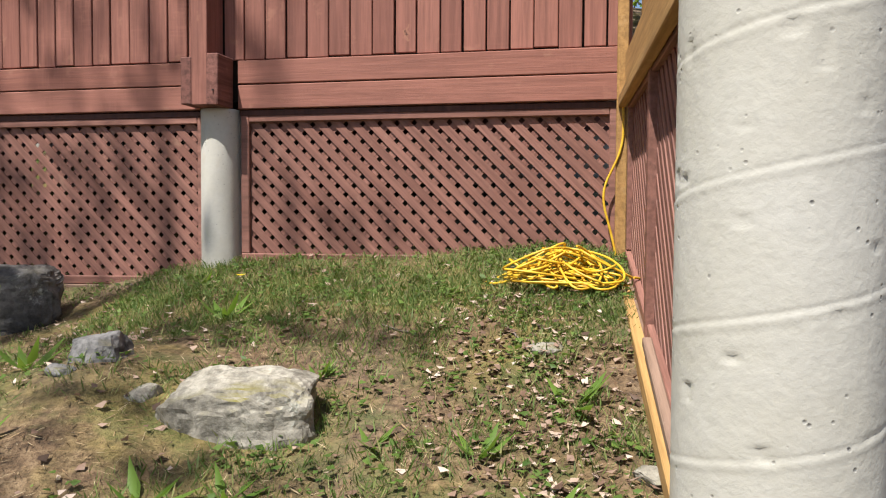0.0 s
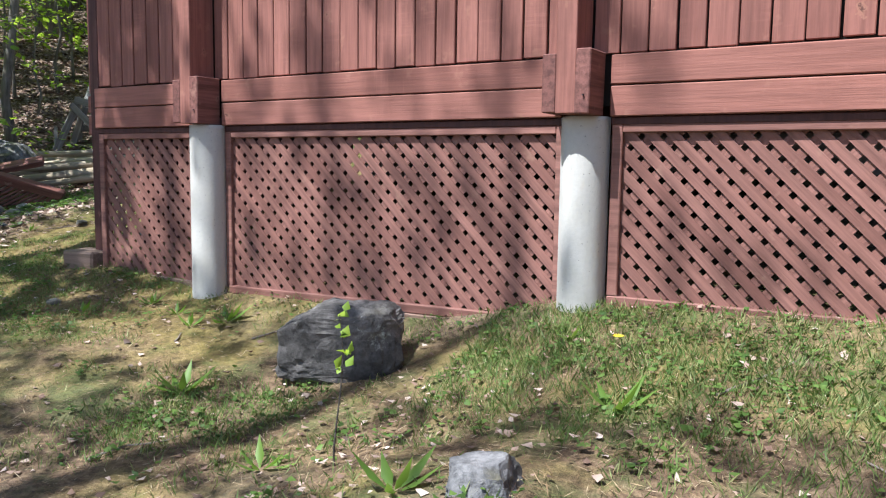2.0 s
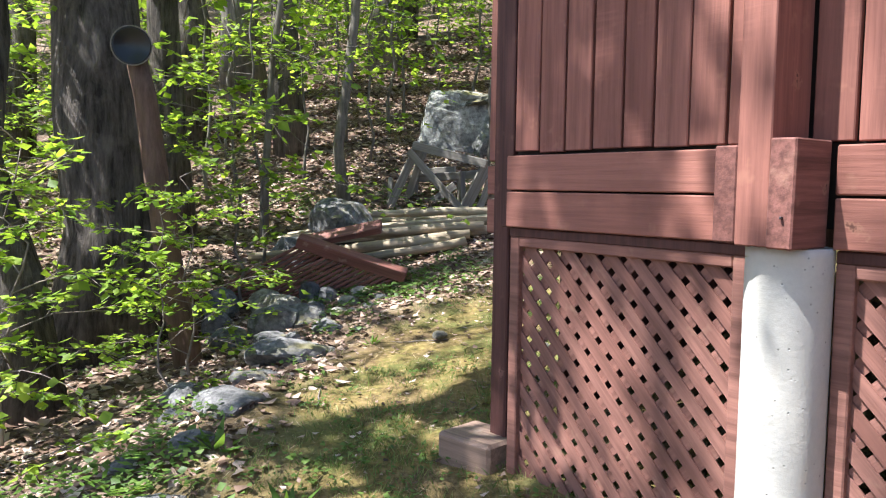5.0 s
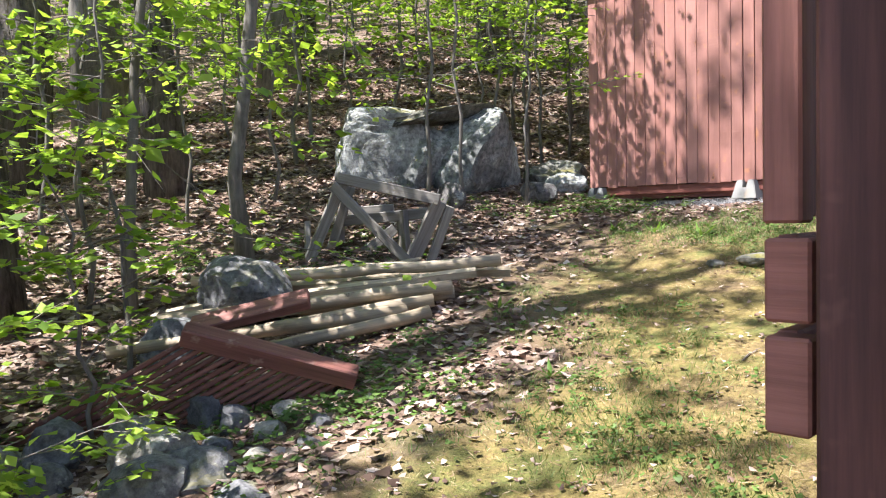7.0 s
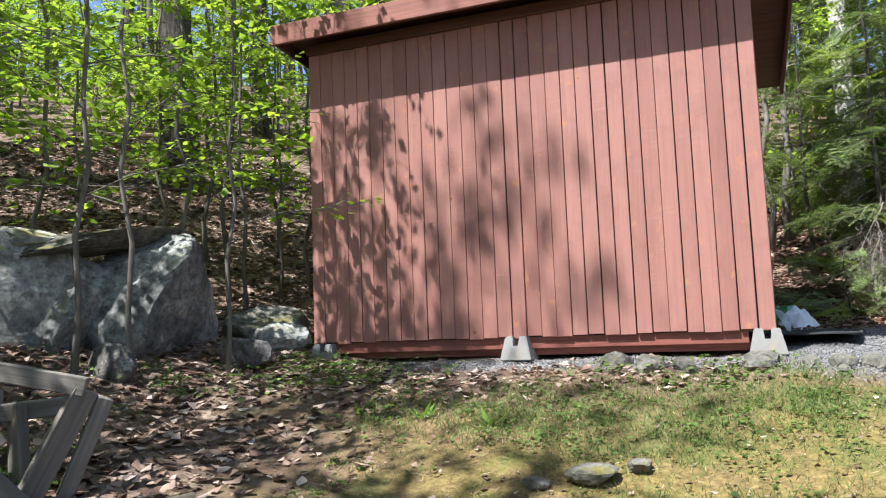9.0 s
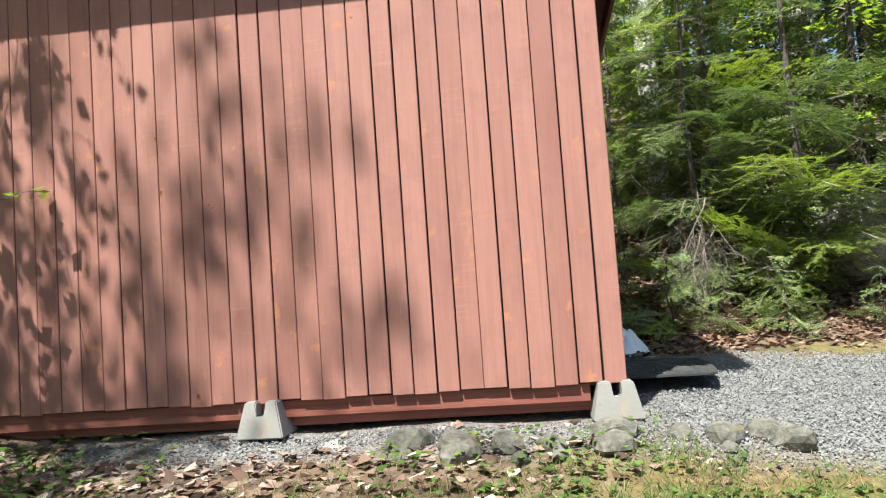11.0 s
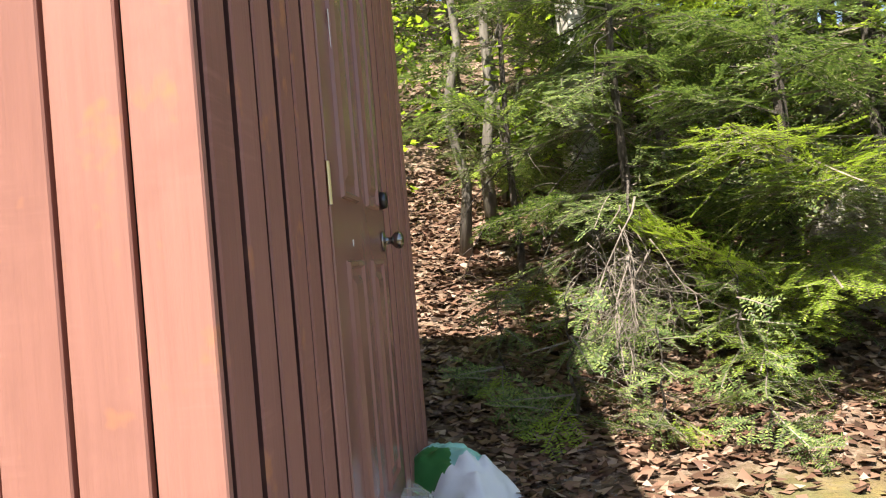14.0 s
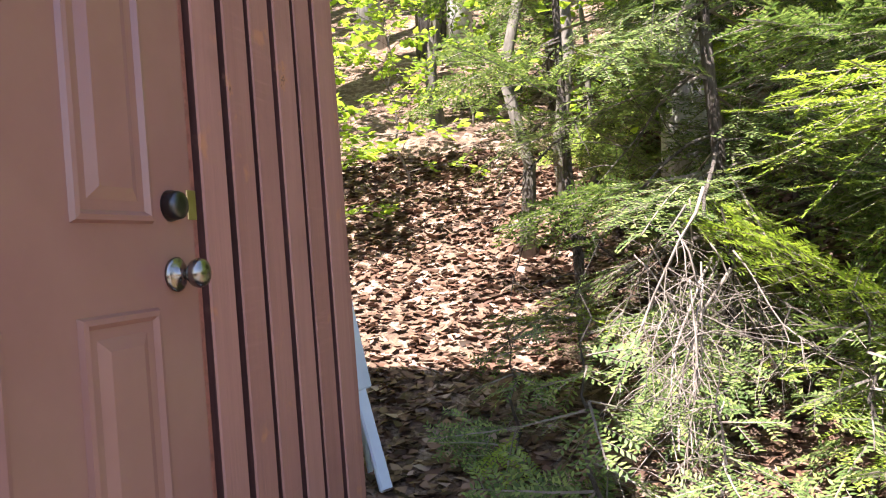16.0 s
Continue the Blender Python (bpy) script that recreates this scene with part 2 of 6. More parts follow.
M_STRAW = leaf_material("dry_grass_and_needles", [(0.0, (0.11, 0.06, 0.032)), (0.6, (0.30, 0.20, 0.105)), (1.0, (0.46, 0.38, 0.24))], (1, 1, 1), 0.1, 0.7)


def bark_material(name, dark, light, rugged):
    k = Mat(name, 0.95)
    v = k.coords((1, 1, 0.16))
    a = k.noise(v, 17.0, 7.0, 0.7)
    b = k.noise(k.coords(), 4.0, 5.0)
    c = k.ramp(a, [(0.35, dark), (0.7, light)])
    c = k.mix(k.ramp(b, [(0.55, 0.0), (0.72, 0.5)]), c, tuple(x * 1.25 for x in light))
    k.bump(a, 1.0, rugged)
    return k.colour(c)


M_BARK = bark_material("dark_rough_bark", (0.028, 0.023, 0.02), (0.21, 0.18, 0.155), 0.09)
M_BARK_GREY = bark_material("grey_smooth_bark", (0.085, 0.075, 0.062), (0.22, 0.20, 0.17), 0.01)
M_BARK_PALE = bark_material("pale_birch_bark", (0.22, 0.20, 0.18), (0.60, 0.58, 0.54), 0.006)
M_TWIG = bark_material("dead_grey_twig", (0.115, 0.092, 0.078), (0.30, 0.26, 0.225), 0.004)


def plain_material(name, c1, c2, rough, metal=0.0, scale=8.0, bump=0.1, spec=0.4):
    k = Mat(name, rough, metal)
    k.bsdf.inputs["Specular IOR Level"].default_value = spec
    n = k.noise(k.coords(), scale, 5.0)
    k.bump(k.noise(k.coords(), scale * 12, 3.0), bump, 0.002)
    return k.colour(k.ramp(n, [(0.3, c1), (0.7, c2)]))


M_DOOR = plain_material("brown_painted_door", (0.25, 0.118, 0.095), (0.275, 0.134, 0.108), 0.24, 0, 5.0, 0.04, 0.5)
M_CHROME = plain_material("dark_nickel", (0.22, 0.205, 0.19), (0.30, 0.285, 0.265), 0.22, 1.0, 12.0, 0.0)
M_BRASS = plain_material("brass", (0.55, 0.42, 0.20), (0.65, 0.52, 0.28), 0.35, 1.0, 15.0, 0.05)
M_BLACK = plain_material("black_rubber", (0.022, 0.023, 0.024), (0.05, 0.05, 0.05), 0.7, 0, 10.0, 0.3)
M_ROPE = plain_material("yellow_hose", (0.52, 0.26, 0.015), (0.74, 0.52, 0.045), 0.4, 0, 20.0, 0.1)
M_WHITEBAG = plain_material("white_plastic_bag", (0.70, 0.72, 0.74), (0.80, 0.82, 0.82), 0.35, 0, 6.0, 0.2)
M_GREENBAG = plain_material("green_printed_plastic", (0.03, 0.16, 0.04), (0.06, 0.26, 0.08), 0.35, 0, 6.0, 0.1)
M_TEALBAG = plain_material("teal_printed_plastic", (0.25, 0.58, 0.50), (0.34, 0.68, 0.60), 0.35, 0, 6.0, 0.1)
M_PALEBLUE = plain_material("pale_blue_sheet", (0.50, 0.57, 0.66), (0.62, 0.68, 0.74), 0.5, 0, 6.0, 0.1)
M_STRIP = plain_material("paper_residue", (0.75, 0.74, 0.70), (0.85, 0.84, 0.80), 0.7, 0, 30.0, 0.2)
# near-black that stands for shade in gaps and under the deck
M_DARK = plain_material("shade_black", (0.012, 0.010, 0.009), (0.02, 0.016, 0.014), 0.9)
M_BLACKSIGN = plain_material("black_disc", (0.010, 0.012, 0.012), (0.018, 0.02, 0.02), 0.3)
M_YELLOWFLOWER = plain_material("yellow_petal", (0.8, 0.55, 0.01), (0.85, 0.65, 0.02), 0.6)
M_SHED_BEAM = wood_material("shed_base_beam", (0.25, 0.085, 0.062), (0.29, 0.108, 0.08), (0.36, 0.17, 0.11), 0, 0.4)
M_GRASS_BROAD = leaf_material("clover_leaf", [(0.0, (0.05, 0.10, 0.02)), (1.0, (0.14, 0.22, 0.05))], (1.3, 1.3, 0.8), 0.35)
M_WEED = leaf_material("weed_leaf", [(0.0, (0.09, 0.17, 0.03)), (1.0, (0.17, 0.27, 0.05))], (1.3, 1.3, 0.8), 0.4)
M_GRAVEL = leaf_material("gravel_chip", [(0.0, (0.12, 0.12, 0.12)), (0.5, (0.19, 0.187, 0.182)), (1.0, (0.27, 0.265, 0.255))], (1, 1, 1), 0.02, 0.85)
M_STRIPPED = bark_material("stripped_brown_trunk", (0.085, 0.05, 0.036), (0.19, 0.12, 0.088), 0.012)
M_CLEARBAG = plain_material("clear_plastic_film", (0.80, 0.82, 0.84), (0.88, 0.90, 0.90), 0.18, 0, 6.0, 0.2)
M_CLEARBAG.node_tree.nodes["Principled BSDF"].inputs["Alpha"].default_value = 0.32
M_DARKMETAL = plain_material("blackened_metal", (0.05, 0.05, 0.055), (0.09, 0.09, 0.095), 0.35, 1.0, 12.0, 0.0)


# ---- building helpers ----
rng = np.random.default_rng(11)


def mesh_of(name, verts, faces, mat=None, smooth=False):
    me = bpy.data.meshes.new(name)
    me.from_pydata([tuple(map(float, p)) for p in verts], [], [tuple(int(i) for i in f) for f in faces])
    if mat:
        me.materials.append(mat)
    if smooth:
        me.polygons.foreach_set("use_smooth", [True] * len(me.polygons))
    me.update()
    return me


def put(name, data, parent=None, m=None, label=""):
    ob = new(name, data)
    if parent is not None:
        ob.parent = parent
    if m is not None:
        ob.matrix_basis = m
    if label:
        ob["label"] = label
    return ob


def thing(name, m, label, category, group="", kind=""):
    return tagged(put(name, None, None, m), label, category, group, kind)


def part(name, bm, material, parent, label="", m=None, smooth=False):
    me = bpy.data.meshes.new(name)
    bm.to_mesh(me)
    bm.free()
    me.materials.append(material)
    if smooth:
        me.polygons.foreach_set("use_smooth", [True] * len(me.polygons))
    return put(name, me, parent, m, label)


BOXES = {}


def box_mesh(sx, sy, sz, mat, bev=0.004):
    """A box with chamfered edges round its middle; alike boxes share one mesh."""
    key = (round(sx, 3), round(sy, 3), round(sz, 3), mat.name, bev)
    if key in BOXES:
        return BOXES[key]
    bev = min(bev, 0.3 * min(sx, sy, sz))
    half = (sx / 2, sy / 2, sz / 2)
    verts, index = [], {}
    for c in range(8):
        sign = [1 if c >> a & 1 else -1 for a in range(3)]
        for axis in range(3):
            index[c, axis] = len(verts)
            verts.append([sign[a] * (half[a] - (0 if a == axis else bev)) for a in range(3)])
    faces = []
    for axis in range(3):
        b, d = (axis + 1) % 3, (axis + 2) % 3
        for s in (0, 1):
            base = s << axis
            faces.append([index[base | i << b | j << d, axis] for i, j in ((0, 0), (1, 0), (1, 1), (0, 1))])
        for i in (0, 1):
            for j in (0, 1):
                c0 = i << b | j << d
                c1 = c0 | 1 << axis
                faces.append([index[c0, b], index[c1, b], index[c1, d], index[c0, d]])
    for c in range(8):
        faces.append([index[c, 0], index[c, 1], index[c, 2]])
    vs = np.array(verts)
    for f in faces:
        n = np.cross(vs[f[1]] - vs[f[0]], vs[f[2]] - vs[f[0]])
        if n @ vs[f].mean(0) < 0:
            f.reverse()
    BOXES[key] = mesh_of("box", verts, faces, mat)
    return BOXES[key]


def box(name, size, mat, parent, at, rot=(0, 0, 0), bev=0.004, label=""):
    return put(name, box_mesh(*size, mat, bev), parent, pose(*at, *rot), label)


def tube(path, radii, sides=6, closed_ends=True):
    """Vertices and faces of a tapered tube along points."""
    p = np.asarray(path, float)
    n = len(p)
    tangent = np.gradient(p, axis=0)
    tangent /= np.linalg.norm(tangent, axis=1)[:, None] + 1e-9
    ref = np.array([0.31, 0.17, 0.93]) if abs(tangent[0] @ (0, 0, 1)) < 0.9 else np.array([1.0, 0.1, 0])
    a = np.cross(tangent, ref)
    a /= np.linalg.norm(a, axis=1)[:, None] + 1e-9
    b = np.cross(tangent, a)
    ang = np.arange(sides) * 2 * np.pi / sides
    r = np.asarray(radii, float)[:, None, None]
    v = p[:, None] + r * (np.cos(ang)[None, :, None] * a[:, None] + np.sin(ang)[None, :, None] * b[:, None])
    f = [[i * sides + j, i * sides + (j + 1) % sides, (i + 1) * sides + (j + 1) % sides, (i + 1) * sides + j] for i in range(n - 1) for j in range(sides)]
    if closed_ends:
        f.append(list(range(sides))[::-1])
        f.append([(n - 1) * sides + j for j in range(sides)])
    return v.reshape(-1, 3), f


class Heap:
    """Gathers pieces of geometry into one mesh."""

    def __init__(self):
        self.v, self.f, self.n = [], [], 0

    def add(self, v, f):
        self.v.append(np.asarray(v))
        self.f.extend([[i + self.n for i in q] for q in f])
        self.n += len(v)

    def mesh(self, name, mat, smooth=False):
        return mesh_of(name, np.concatenate(self.v), self.f, mat, smooth)


def blades(name, centres, along, across, mat, fold=0.25):
    """Many four-cornered leaves in one mesh: a stem end, two sides bent up, a tip."""
    centres, along, across = map(np.asarray, (centres, along, across))
    n = len(centres)
    up = np.cross(along, across)
    up /= np.linalg.norm(up, axis=1)[:, None] + 1e-9
    size = np.linalg.norm(across, axis=1)[:, None]
    v = np.empty((n, 4, 3))
    v[:, 0] = centres - along * 0.5
    v[:, 1] = centres + across * 0.5 + up * size * fold - along * 0.08
    v[:, 2] = centres + along * 0.5
    v[:, 3] = centres - across * 0.5 + up * size * fold - along * 0.08
    i = np.arange(n) * 4
    me = bpy.data.meshes.new(name)
    me.vertices.add(4 * n)
    me.vertices.foreach_set("co", v.reshape(-1))
    loops = np.stack([i, i + 1, i + 2, i, i + 2, i + 3], 1).reshape(-1)
    me.loops.add(6 * n)
    me.loops.foreach_set("vertex_index", loops)
    me.polygons.add(2 * n)
    me.polygons.foreach_set("loop_start", np.arange(2 * n) * 3)
    me.update(calc_edges=True)
    me.materials.append(mat)
    return me


# ---- the lie of the land ----
LAWN = [(0, 0, 0.06), (-0.4, 0.5, 0.28), (-0.95, 1.05, 0.42), (-2.0, 2.0, 0.66), (-4.0, 3.45, 0.82), (-4.4, 3.85, 0.87), (-5.0, 4.7, 1.02), (-5.4, 5.6, 1.16),
        (-1.15, 4.0, 1.12), (-0.2, 3.75, 1.17), (0.7, 3.4, 1.17), (0.6, 1.9, 0.68), (0.4, 0.9, 0.35), (-2.2, 4.25, 1.0), (-3.3, 4.35, 0.97), (-4.4, 4.7, 1.04), (-2.3, 3.5, 0.77), (-1.7, 3.2, 0.80), (-3.0, 3.5, 0.80),
        (-1.2, 2.5, 0.88), (-0.6, 2.5, 0.82)]
YARD = [(-5.75, 5.6, 1.17), (-6.35, 6.0, 1.22), (-7.0, 7.05, 1.36), (-5.5, 6.4, 1.30), (-4.6, 8.7, 1.78), (-4.4, 9.2, 1.93), (-4.5, 10.1, 2.16), (-4.0, 10.4, 2.22), (-7.15, 9.3, 1.87),
        (-6.8, 8.2, 1.65), (-7.6, 10.7, 2.26), (-5.7, 10.5, 2.2), (-7.2, 11.2, 2.3), (-3.2, 10.7, 2.27), (-3.4, 12.2, 2.38), (-2.4, 11.2, 2.33), (-2.5, 13.4, 2.6), (-3.5, 13.2, 2.5), (-2.8, 14.1, 2.78),
        (-1.0, 12.0, 2.4), (-6.0, 13.0, 2.6)]
WOODS = [(-5.9, 4.4, 1.0), (-5.3, 3.8, 0.85), (-4.9, 3.1, 0.75), (-6.6, 4.1, 0.68), (-6.9, 3.4, 0.55), (-7.3, 5.4, 0.95), (-8.2, 6.2, 1.2), (-8.3, 8.0, 1.75), (-9.2, 9.6, 2.5), (-8.8, 12.0, 2.9), (-11, 6, 1.7), (-13, 9, 3.2),
         (-12, 15, 5.2), (-7, 17, 4.3), (-2, 18, 4.7), (3, 15, 3.5), (2, 8, 2.0), (-2, 7.5, 1.8), (5, 3, 1.0), (3, -4, -0.8), (-4, -3, -0.1), (-9, 0, 0.2), (-15, 3, 1.2), (-14, 22, 7.8), (0, 25, 8.5), (-22, 10, 5.5)]
KNOTS = np.array(LAWN + YARD + WOODS, float)
PLANE = np.array([-0.12, 0.20])   # mean slope


def _kernel(a, b):
    return np.sqrt(((a[:, None] - b[None]) ** 2).sum(2) + 0.05)


_base = KNOTS[:, 2] - KNOTS[:, :2] @ PLANE
_mean = _base.mean()
WEIGHTS = np.linalg.solve(_kernel(KNOTS[:, :2], KNOTS[:, :2]) + 0.02 * np.eye(len(KNOTS)), _base - _mean)


def land(xy):
    """Heights of the ground at an array of places; past 30 m the ground levels out."""
    xy = np.atleast_2d(np.asarray(xy, float))
    middle = np.array([-5.0, 7.0])
    off = xy - middle
    r = np.linalg.norm(off, axis=1, keepdims=True)
    cut = np.where(r > 24, 24 + 20 * (1 - np.exp(-np.maximum(r - 24, 0) / 20)), r)
    q = middle + off / np.maximum(r, 1e-6) * cut
    return _kernel(q, KNOTS[:, :2]) @ WEIGHTS + _mean + q @ PLANE


def rough_land(xy):
    xy = np.atleast_2d(np.asarray(xy, float))
    wob = np.array([noise.noise((x * 1.3, y * 1.3, 0.0)) * 0.035 + noise.noise((x * 5, y * 5, 3.0)) * 0.014 for x, y in xy])
    return land(xy) + wob


def ground_at(x, y):
    return float(rough_land([(x, y)])[0])


DECK = pose(0.85, 3.65, 0, 0, 0, -12.0)    # right front corner; x to the right along the front, y under the deck
SHED = pose(-4.10, 10.69, 0, 0, 0, -12.6)  # right front corner; x to the right along the front, y to its back
DECK_INV, SHED_INV = DECK.inverted(), SHED.inverted()


def litter_share(x, y):
    """How far leaf litter covers the ground: none on the lawn, all in the woods."""
    wob = 0.5 * noise.noise((x * 0.6, y * 0.6, 7.0)) + 0.25 * noise.noise((x * 2.1, y * 2.1, 5.0))
    if y < 10.0:
        edge = -5.15 - 0.42 * (y - 3.5) if y < 6.0 else -6.2 + 0.12 * (y - 6.0) - 1.15 * min(1.0, max(0.0, (y - 7.4) / 1.2))
        s = (edge - x) / 0.5
    elif x < -4.2:
        s = (y - 10.2 + max(0, -7.0 - x)) / 0.5
    else:
        s = (y - 12.3 + 0.25 * (x + 3.2)) / 0.45
    if x > 1.5 or y < -2:
        s = max(s, 0.6)
    return float(np.clip(s * 0.7 + 0.5 + wob, 0, 1))


def gravel_share(x, y):
    p = SHED_INV @ Vector((x, y, 0))
    wob = 0.22 * noise.noise((x * 1.8, y * 1.8, 1.0))
    front = 1 - abs(p.y + 0.12) / 0.36 if -2.6 < p.x < 0.3 else 0
    drive = min((p.x + 0.1) / 0.3, (1.75 - 0.22 * p.x - p.y) / 0.4, (p.y + 0.6 + 0.1 * p.x) / 0.3)
    return float(np.clip(max(front, drive) + wob, 0, 1))


def moss_share(x, y):
    """Ochre moss over the yard before the shed and by the corner of the deck."""
    wob = 0.5 * noise.noise((x * 0.7, y * 0.7, 51.0))
    yard = min((x + 6.6) / 0.8, (y - 3.2) / 0.8, (10.2 - y) / 0.8)
    return float(np.clip(yard + wob, 0, 1)) if x < -2.6 else float(np.clip(0.15 + wob, 0, 0.6))


def ground_sheet():
    near_x, near_y = np.arange(-13, 3.01, 0.09), np.arange(-2.5, 17.01, 0.09)
    far = np.array([0.3, 0.7, 1.2, 2, 3, 4.5, 6.5, 9, 13, 19, 28, 45, 80, 160, 400, 900])
    xs = np.concatenate([near_x[0] - far[::-1], near_x, near_x[-1] + far])
    ys = np.concatenate([near_y[0] - far[::-1], near_y, near_y[-1] + far])
    gx, gy = np.meshgrid(xs, ys)
    xy = np.stack([gx.ravel(), gy.ravel()], 1)
    z = np.concatenate([rough_land(c) for c in np.array_split(xy, 40)])
    nx, ny = len(xs), len(ys)
    i = (np.arange(ny - 1)[:, None] * nx + np.arange(nx - 1)).ravel()
    me = mesh_of("ground", np.column_stack([xy, z]), np.stack([i, i + 1, i + 1 + nx, i + nx], 1), M_GROUND, True)
    for name, share in (("litter", litter_share), ("gravel", gravel_share), ("moss", moss_share)):
        a = me.attributes.new(name, "FLOAT", "POINT")
        a.data.foreach_set("value", [share(x, y) for x, y in xy])
    return tagged(put("ground", me), "mossy lawn and leaf litter on a wooded slope", "ground", kind="structure")


ground_sheet()


# ---- lattice ----
def clip_polygon(poly, inside, cross):
    out = []
    for i, p in enumerate(poly):
        q = poly[(i + 1) % len(poly)]
        if inside(p):
            out.append(p)
            if not inside(q):
                out.append(cross(p, q))
        elif inside(q):
            out.append(cross(p, q))
    return out


def clip_by(poly, a, b, c):
    """Keeps the side a*x + b*z <= c."""
    d = lambda p: a * p[0] + b * p[1] - c

    def cross(p, q):
        t = d(p) / (d(p) - d(q))
        return (p[0] + t * (q[0] - p[0]), p[1] + t * (q[1] - p[1]))
    return clip_polygon(poly, lambda p: d(p) <= 0, cross)


def lattice_panel(m, x0, x1, low0, low1, top, label, pitch=0.063, slat=0.0395, sill=None, upright=False):
    """A framed panel of crossing diagonal slats between x0 and x1; its lower edge runs from low0 to low1."""
    panel = thing("lattice_panel", m, label, "lattice", "lattice panels under the deck")
    fr = 0.045
    slope = math.degrees(math.atan2(low1 - low0, x1 - x0))
    length = math.hypot(x1 - x0, low1 - low0)
    at = lambda x: low0 + (low1 - low0) * (x - x0) / (x1 - x0)
    box("bottom_rail", (length, 0.034, fr), sill or M_LATTICE, panel, ((x0 + x1) / 2, -0.012, (low0 + low1) / 2 + fr / 2), (0, -slope, 0))
    box("sill", (length, 0.04, 0.022), M_GREYSILL, panel, ((x0 + x1) / 2, -0.02, (low0 + low1) / 2 - 0.013), (0, -slope, 0))
    box("top_rail", (x1 - x0 - 2 * fr, 0.03, fr * 0.8), M_LATTICE, panel, ((x0 + x1) / 2, -0.012, top - fr * 0.4))
    for x in (x0 + fr / 2, x1 - fr / 2):
        z0 = at(x) + fr
        box("side_rail", (fr, 0.03, top - z0), M_LATTICE, panel, (x, -0.012, (top + z0) / 2))
    xa, xb = x0 + fr - 0.01, x1 - fr + 0.01
    za, zb = at(xa) + fr - 0.01, at(xb) + fr - 0.01
    g = (zb - za) / (xb - xa)
    zt = top - fr * 0.8 + 0.01
    for layer, sgn in ((0, -1), (1, 1)):
        span = (xb - xa) + (top - min(za, zb))
        count = int(span / (pitch * math.sqrt(2))) + 2
        for j in range(count):
            start = xa + j * pitch * math.sqrt(2) - (0 if sgn < 0 else top - min(za, zb))
            # line through (start, min z) rising to the left (sgn < 0) or right
            zm = min(za, zb)
            dx, dz = (sgn * 0.7071, 0.7071)
            if upright:
                dx, dz = 0.0, 1.0
            nx, nz = -dz * slat / 2, dx * slat / 2
            big = 4.0
            poly = [(start + nx - dx * big, zm + nz - dz * big), (start - nx - dx * big, zm - nz - dz * big), (start - nx + dx * big, zm - nz + dz * big), (start + nx + dx * big, zm + nz + dz * big)]
            for a, b, c in ((-1, 0, -xa), (1, 0, xb), (0, 1, zt), (g, -1, g * xa - za)):
                if len(poly) >= 3:
                    poly = clip_by(poly, a, b, c)
            if len(poly) < 3:
                continue
            y0 = -0.007 if layer == 0 else 0.001
            cx, cz = np.mean([p[0] for p in poly]), np.mean([p[1] for p in poly])
            ang = math.atan2(dz, dx)
            ca, sa = math.cos(ang), math.sin(ang)
            # slat's own axes: x along it
            loc = [((p[0] - cx) * ca + (p[1] - cz) * sa, -(p[0] - cx) * sa + (p[1] - cz) * ca) for p in poly]
            n = len(loc)
            vs = [(x, 0, z) for x, z in loc] + [(x, 0.0065, z) for x, z in loc]
            area = sum(loc[q][0] * loc[(q + 1) % n][1] - loc[(q + 1) % n][0] * loc[q][1] for q in range(n))
            front = list(range(n)) if area > 0 else list(range(n))[::-1]
            fs = [front, [q + n for q in front[::-1]]] + [[front[q], front[q] + n, front[(q + 1) % n] + n, front[(q + 1) % n]][::-1] for q in range(n)]
            ob = put("slat", mesh_of("slat", vs, fs, M_LATTICE), panel, pose(cx, y0, cz, 0, -math.degrees(ang), 0))
    return panel


# ---- the deck ----
def siding(parent, x0, x1, bottom, top, width, gap, mat, y, thick=0.02, ragged=0.004, name="siding_board"):
    """Upright boards side by side."""
    n = max(1, round((x1 - x0) / (width + gap)))
    step = (x1 - x0) / n
    for i in range(n):
        lo = bottom + rng.uniform(-ragged, ragged)
        w = round(step - gap * rng.choice((0.45, 0.7, 1.0, 1.3, 2.0)), 3)
        box(name, (w, thick, round(top - lo, 3)), mat, parent, (x0 + (i + 0.5) * step, y + rng.uniform(-0.0015, 0.0015), (top + lo) / 2), (0, rng.uniform(-0.08, 0.08), 0), 0.003)


DECK_TOP = 3.45
BAYS = [(-1.95, -0.03), (-4.20, -2.165), (-5.335, -4.42)]
deck = thing("deck", DECK, "raised timber deck clad in red-stained boards on concrete posts", "deck")
# near-black sheet: the shade between the siding boards, put into its colour
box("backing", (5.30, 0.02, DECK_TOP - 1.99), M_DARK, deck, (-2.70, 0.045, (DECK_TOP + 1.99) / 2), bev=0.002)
for x0, x1 in BAYS:
    siding(deck, (-2.04 if x1 > -1 else x0 - 0.08) if x0 > -5 else x0 + 0.01, x1 + (0.03 if x1 < -1 else 0.055), 2.203, DECK_TOP, 0.1065, 0.007, M_SIDING, 0.016)
    for z, h in ((2.006, 0.122), (2.132, 0.118)):
        box("fascia_board", (x1 - x0, 0.04, h), M_FASCIA, deck, ((x0 + x1) / 2, 0.0, z), (0, rng.uniform(-0.05, 0.05), 0))
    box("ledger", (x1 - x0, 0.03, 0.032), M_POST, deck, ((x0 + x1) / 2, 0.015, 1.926))
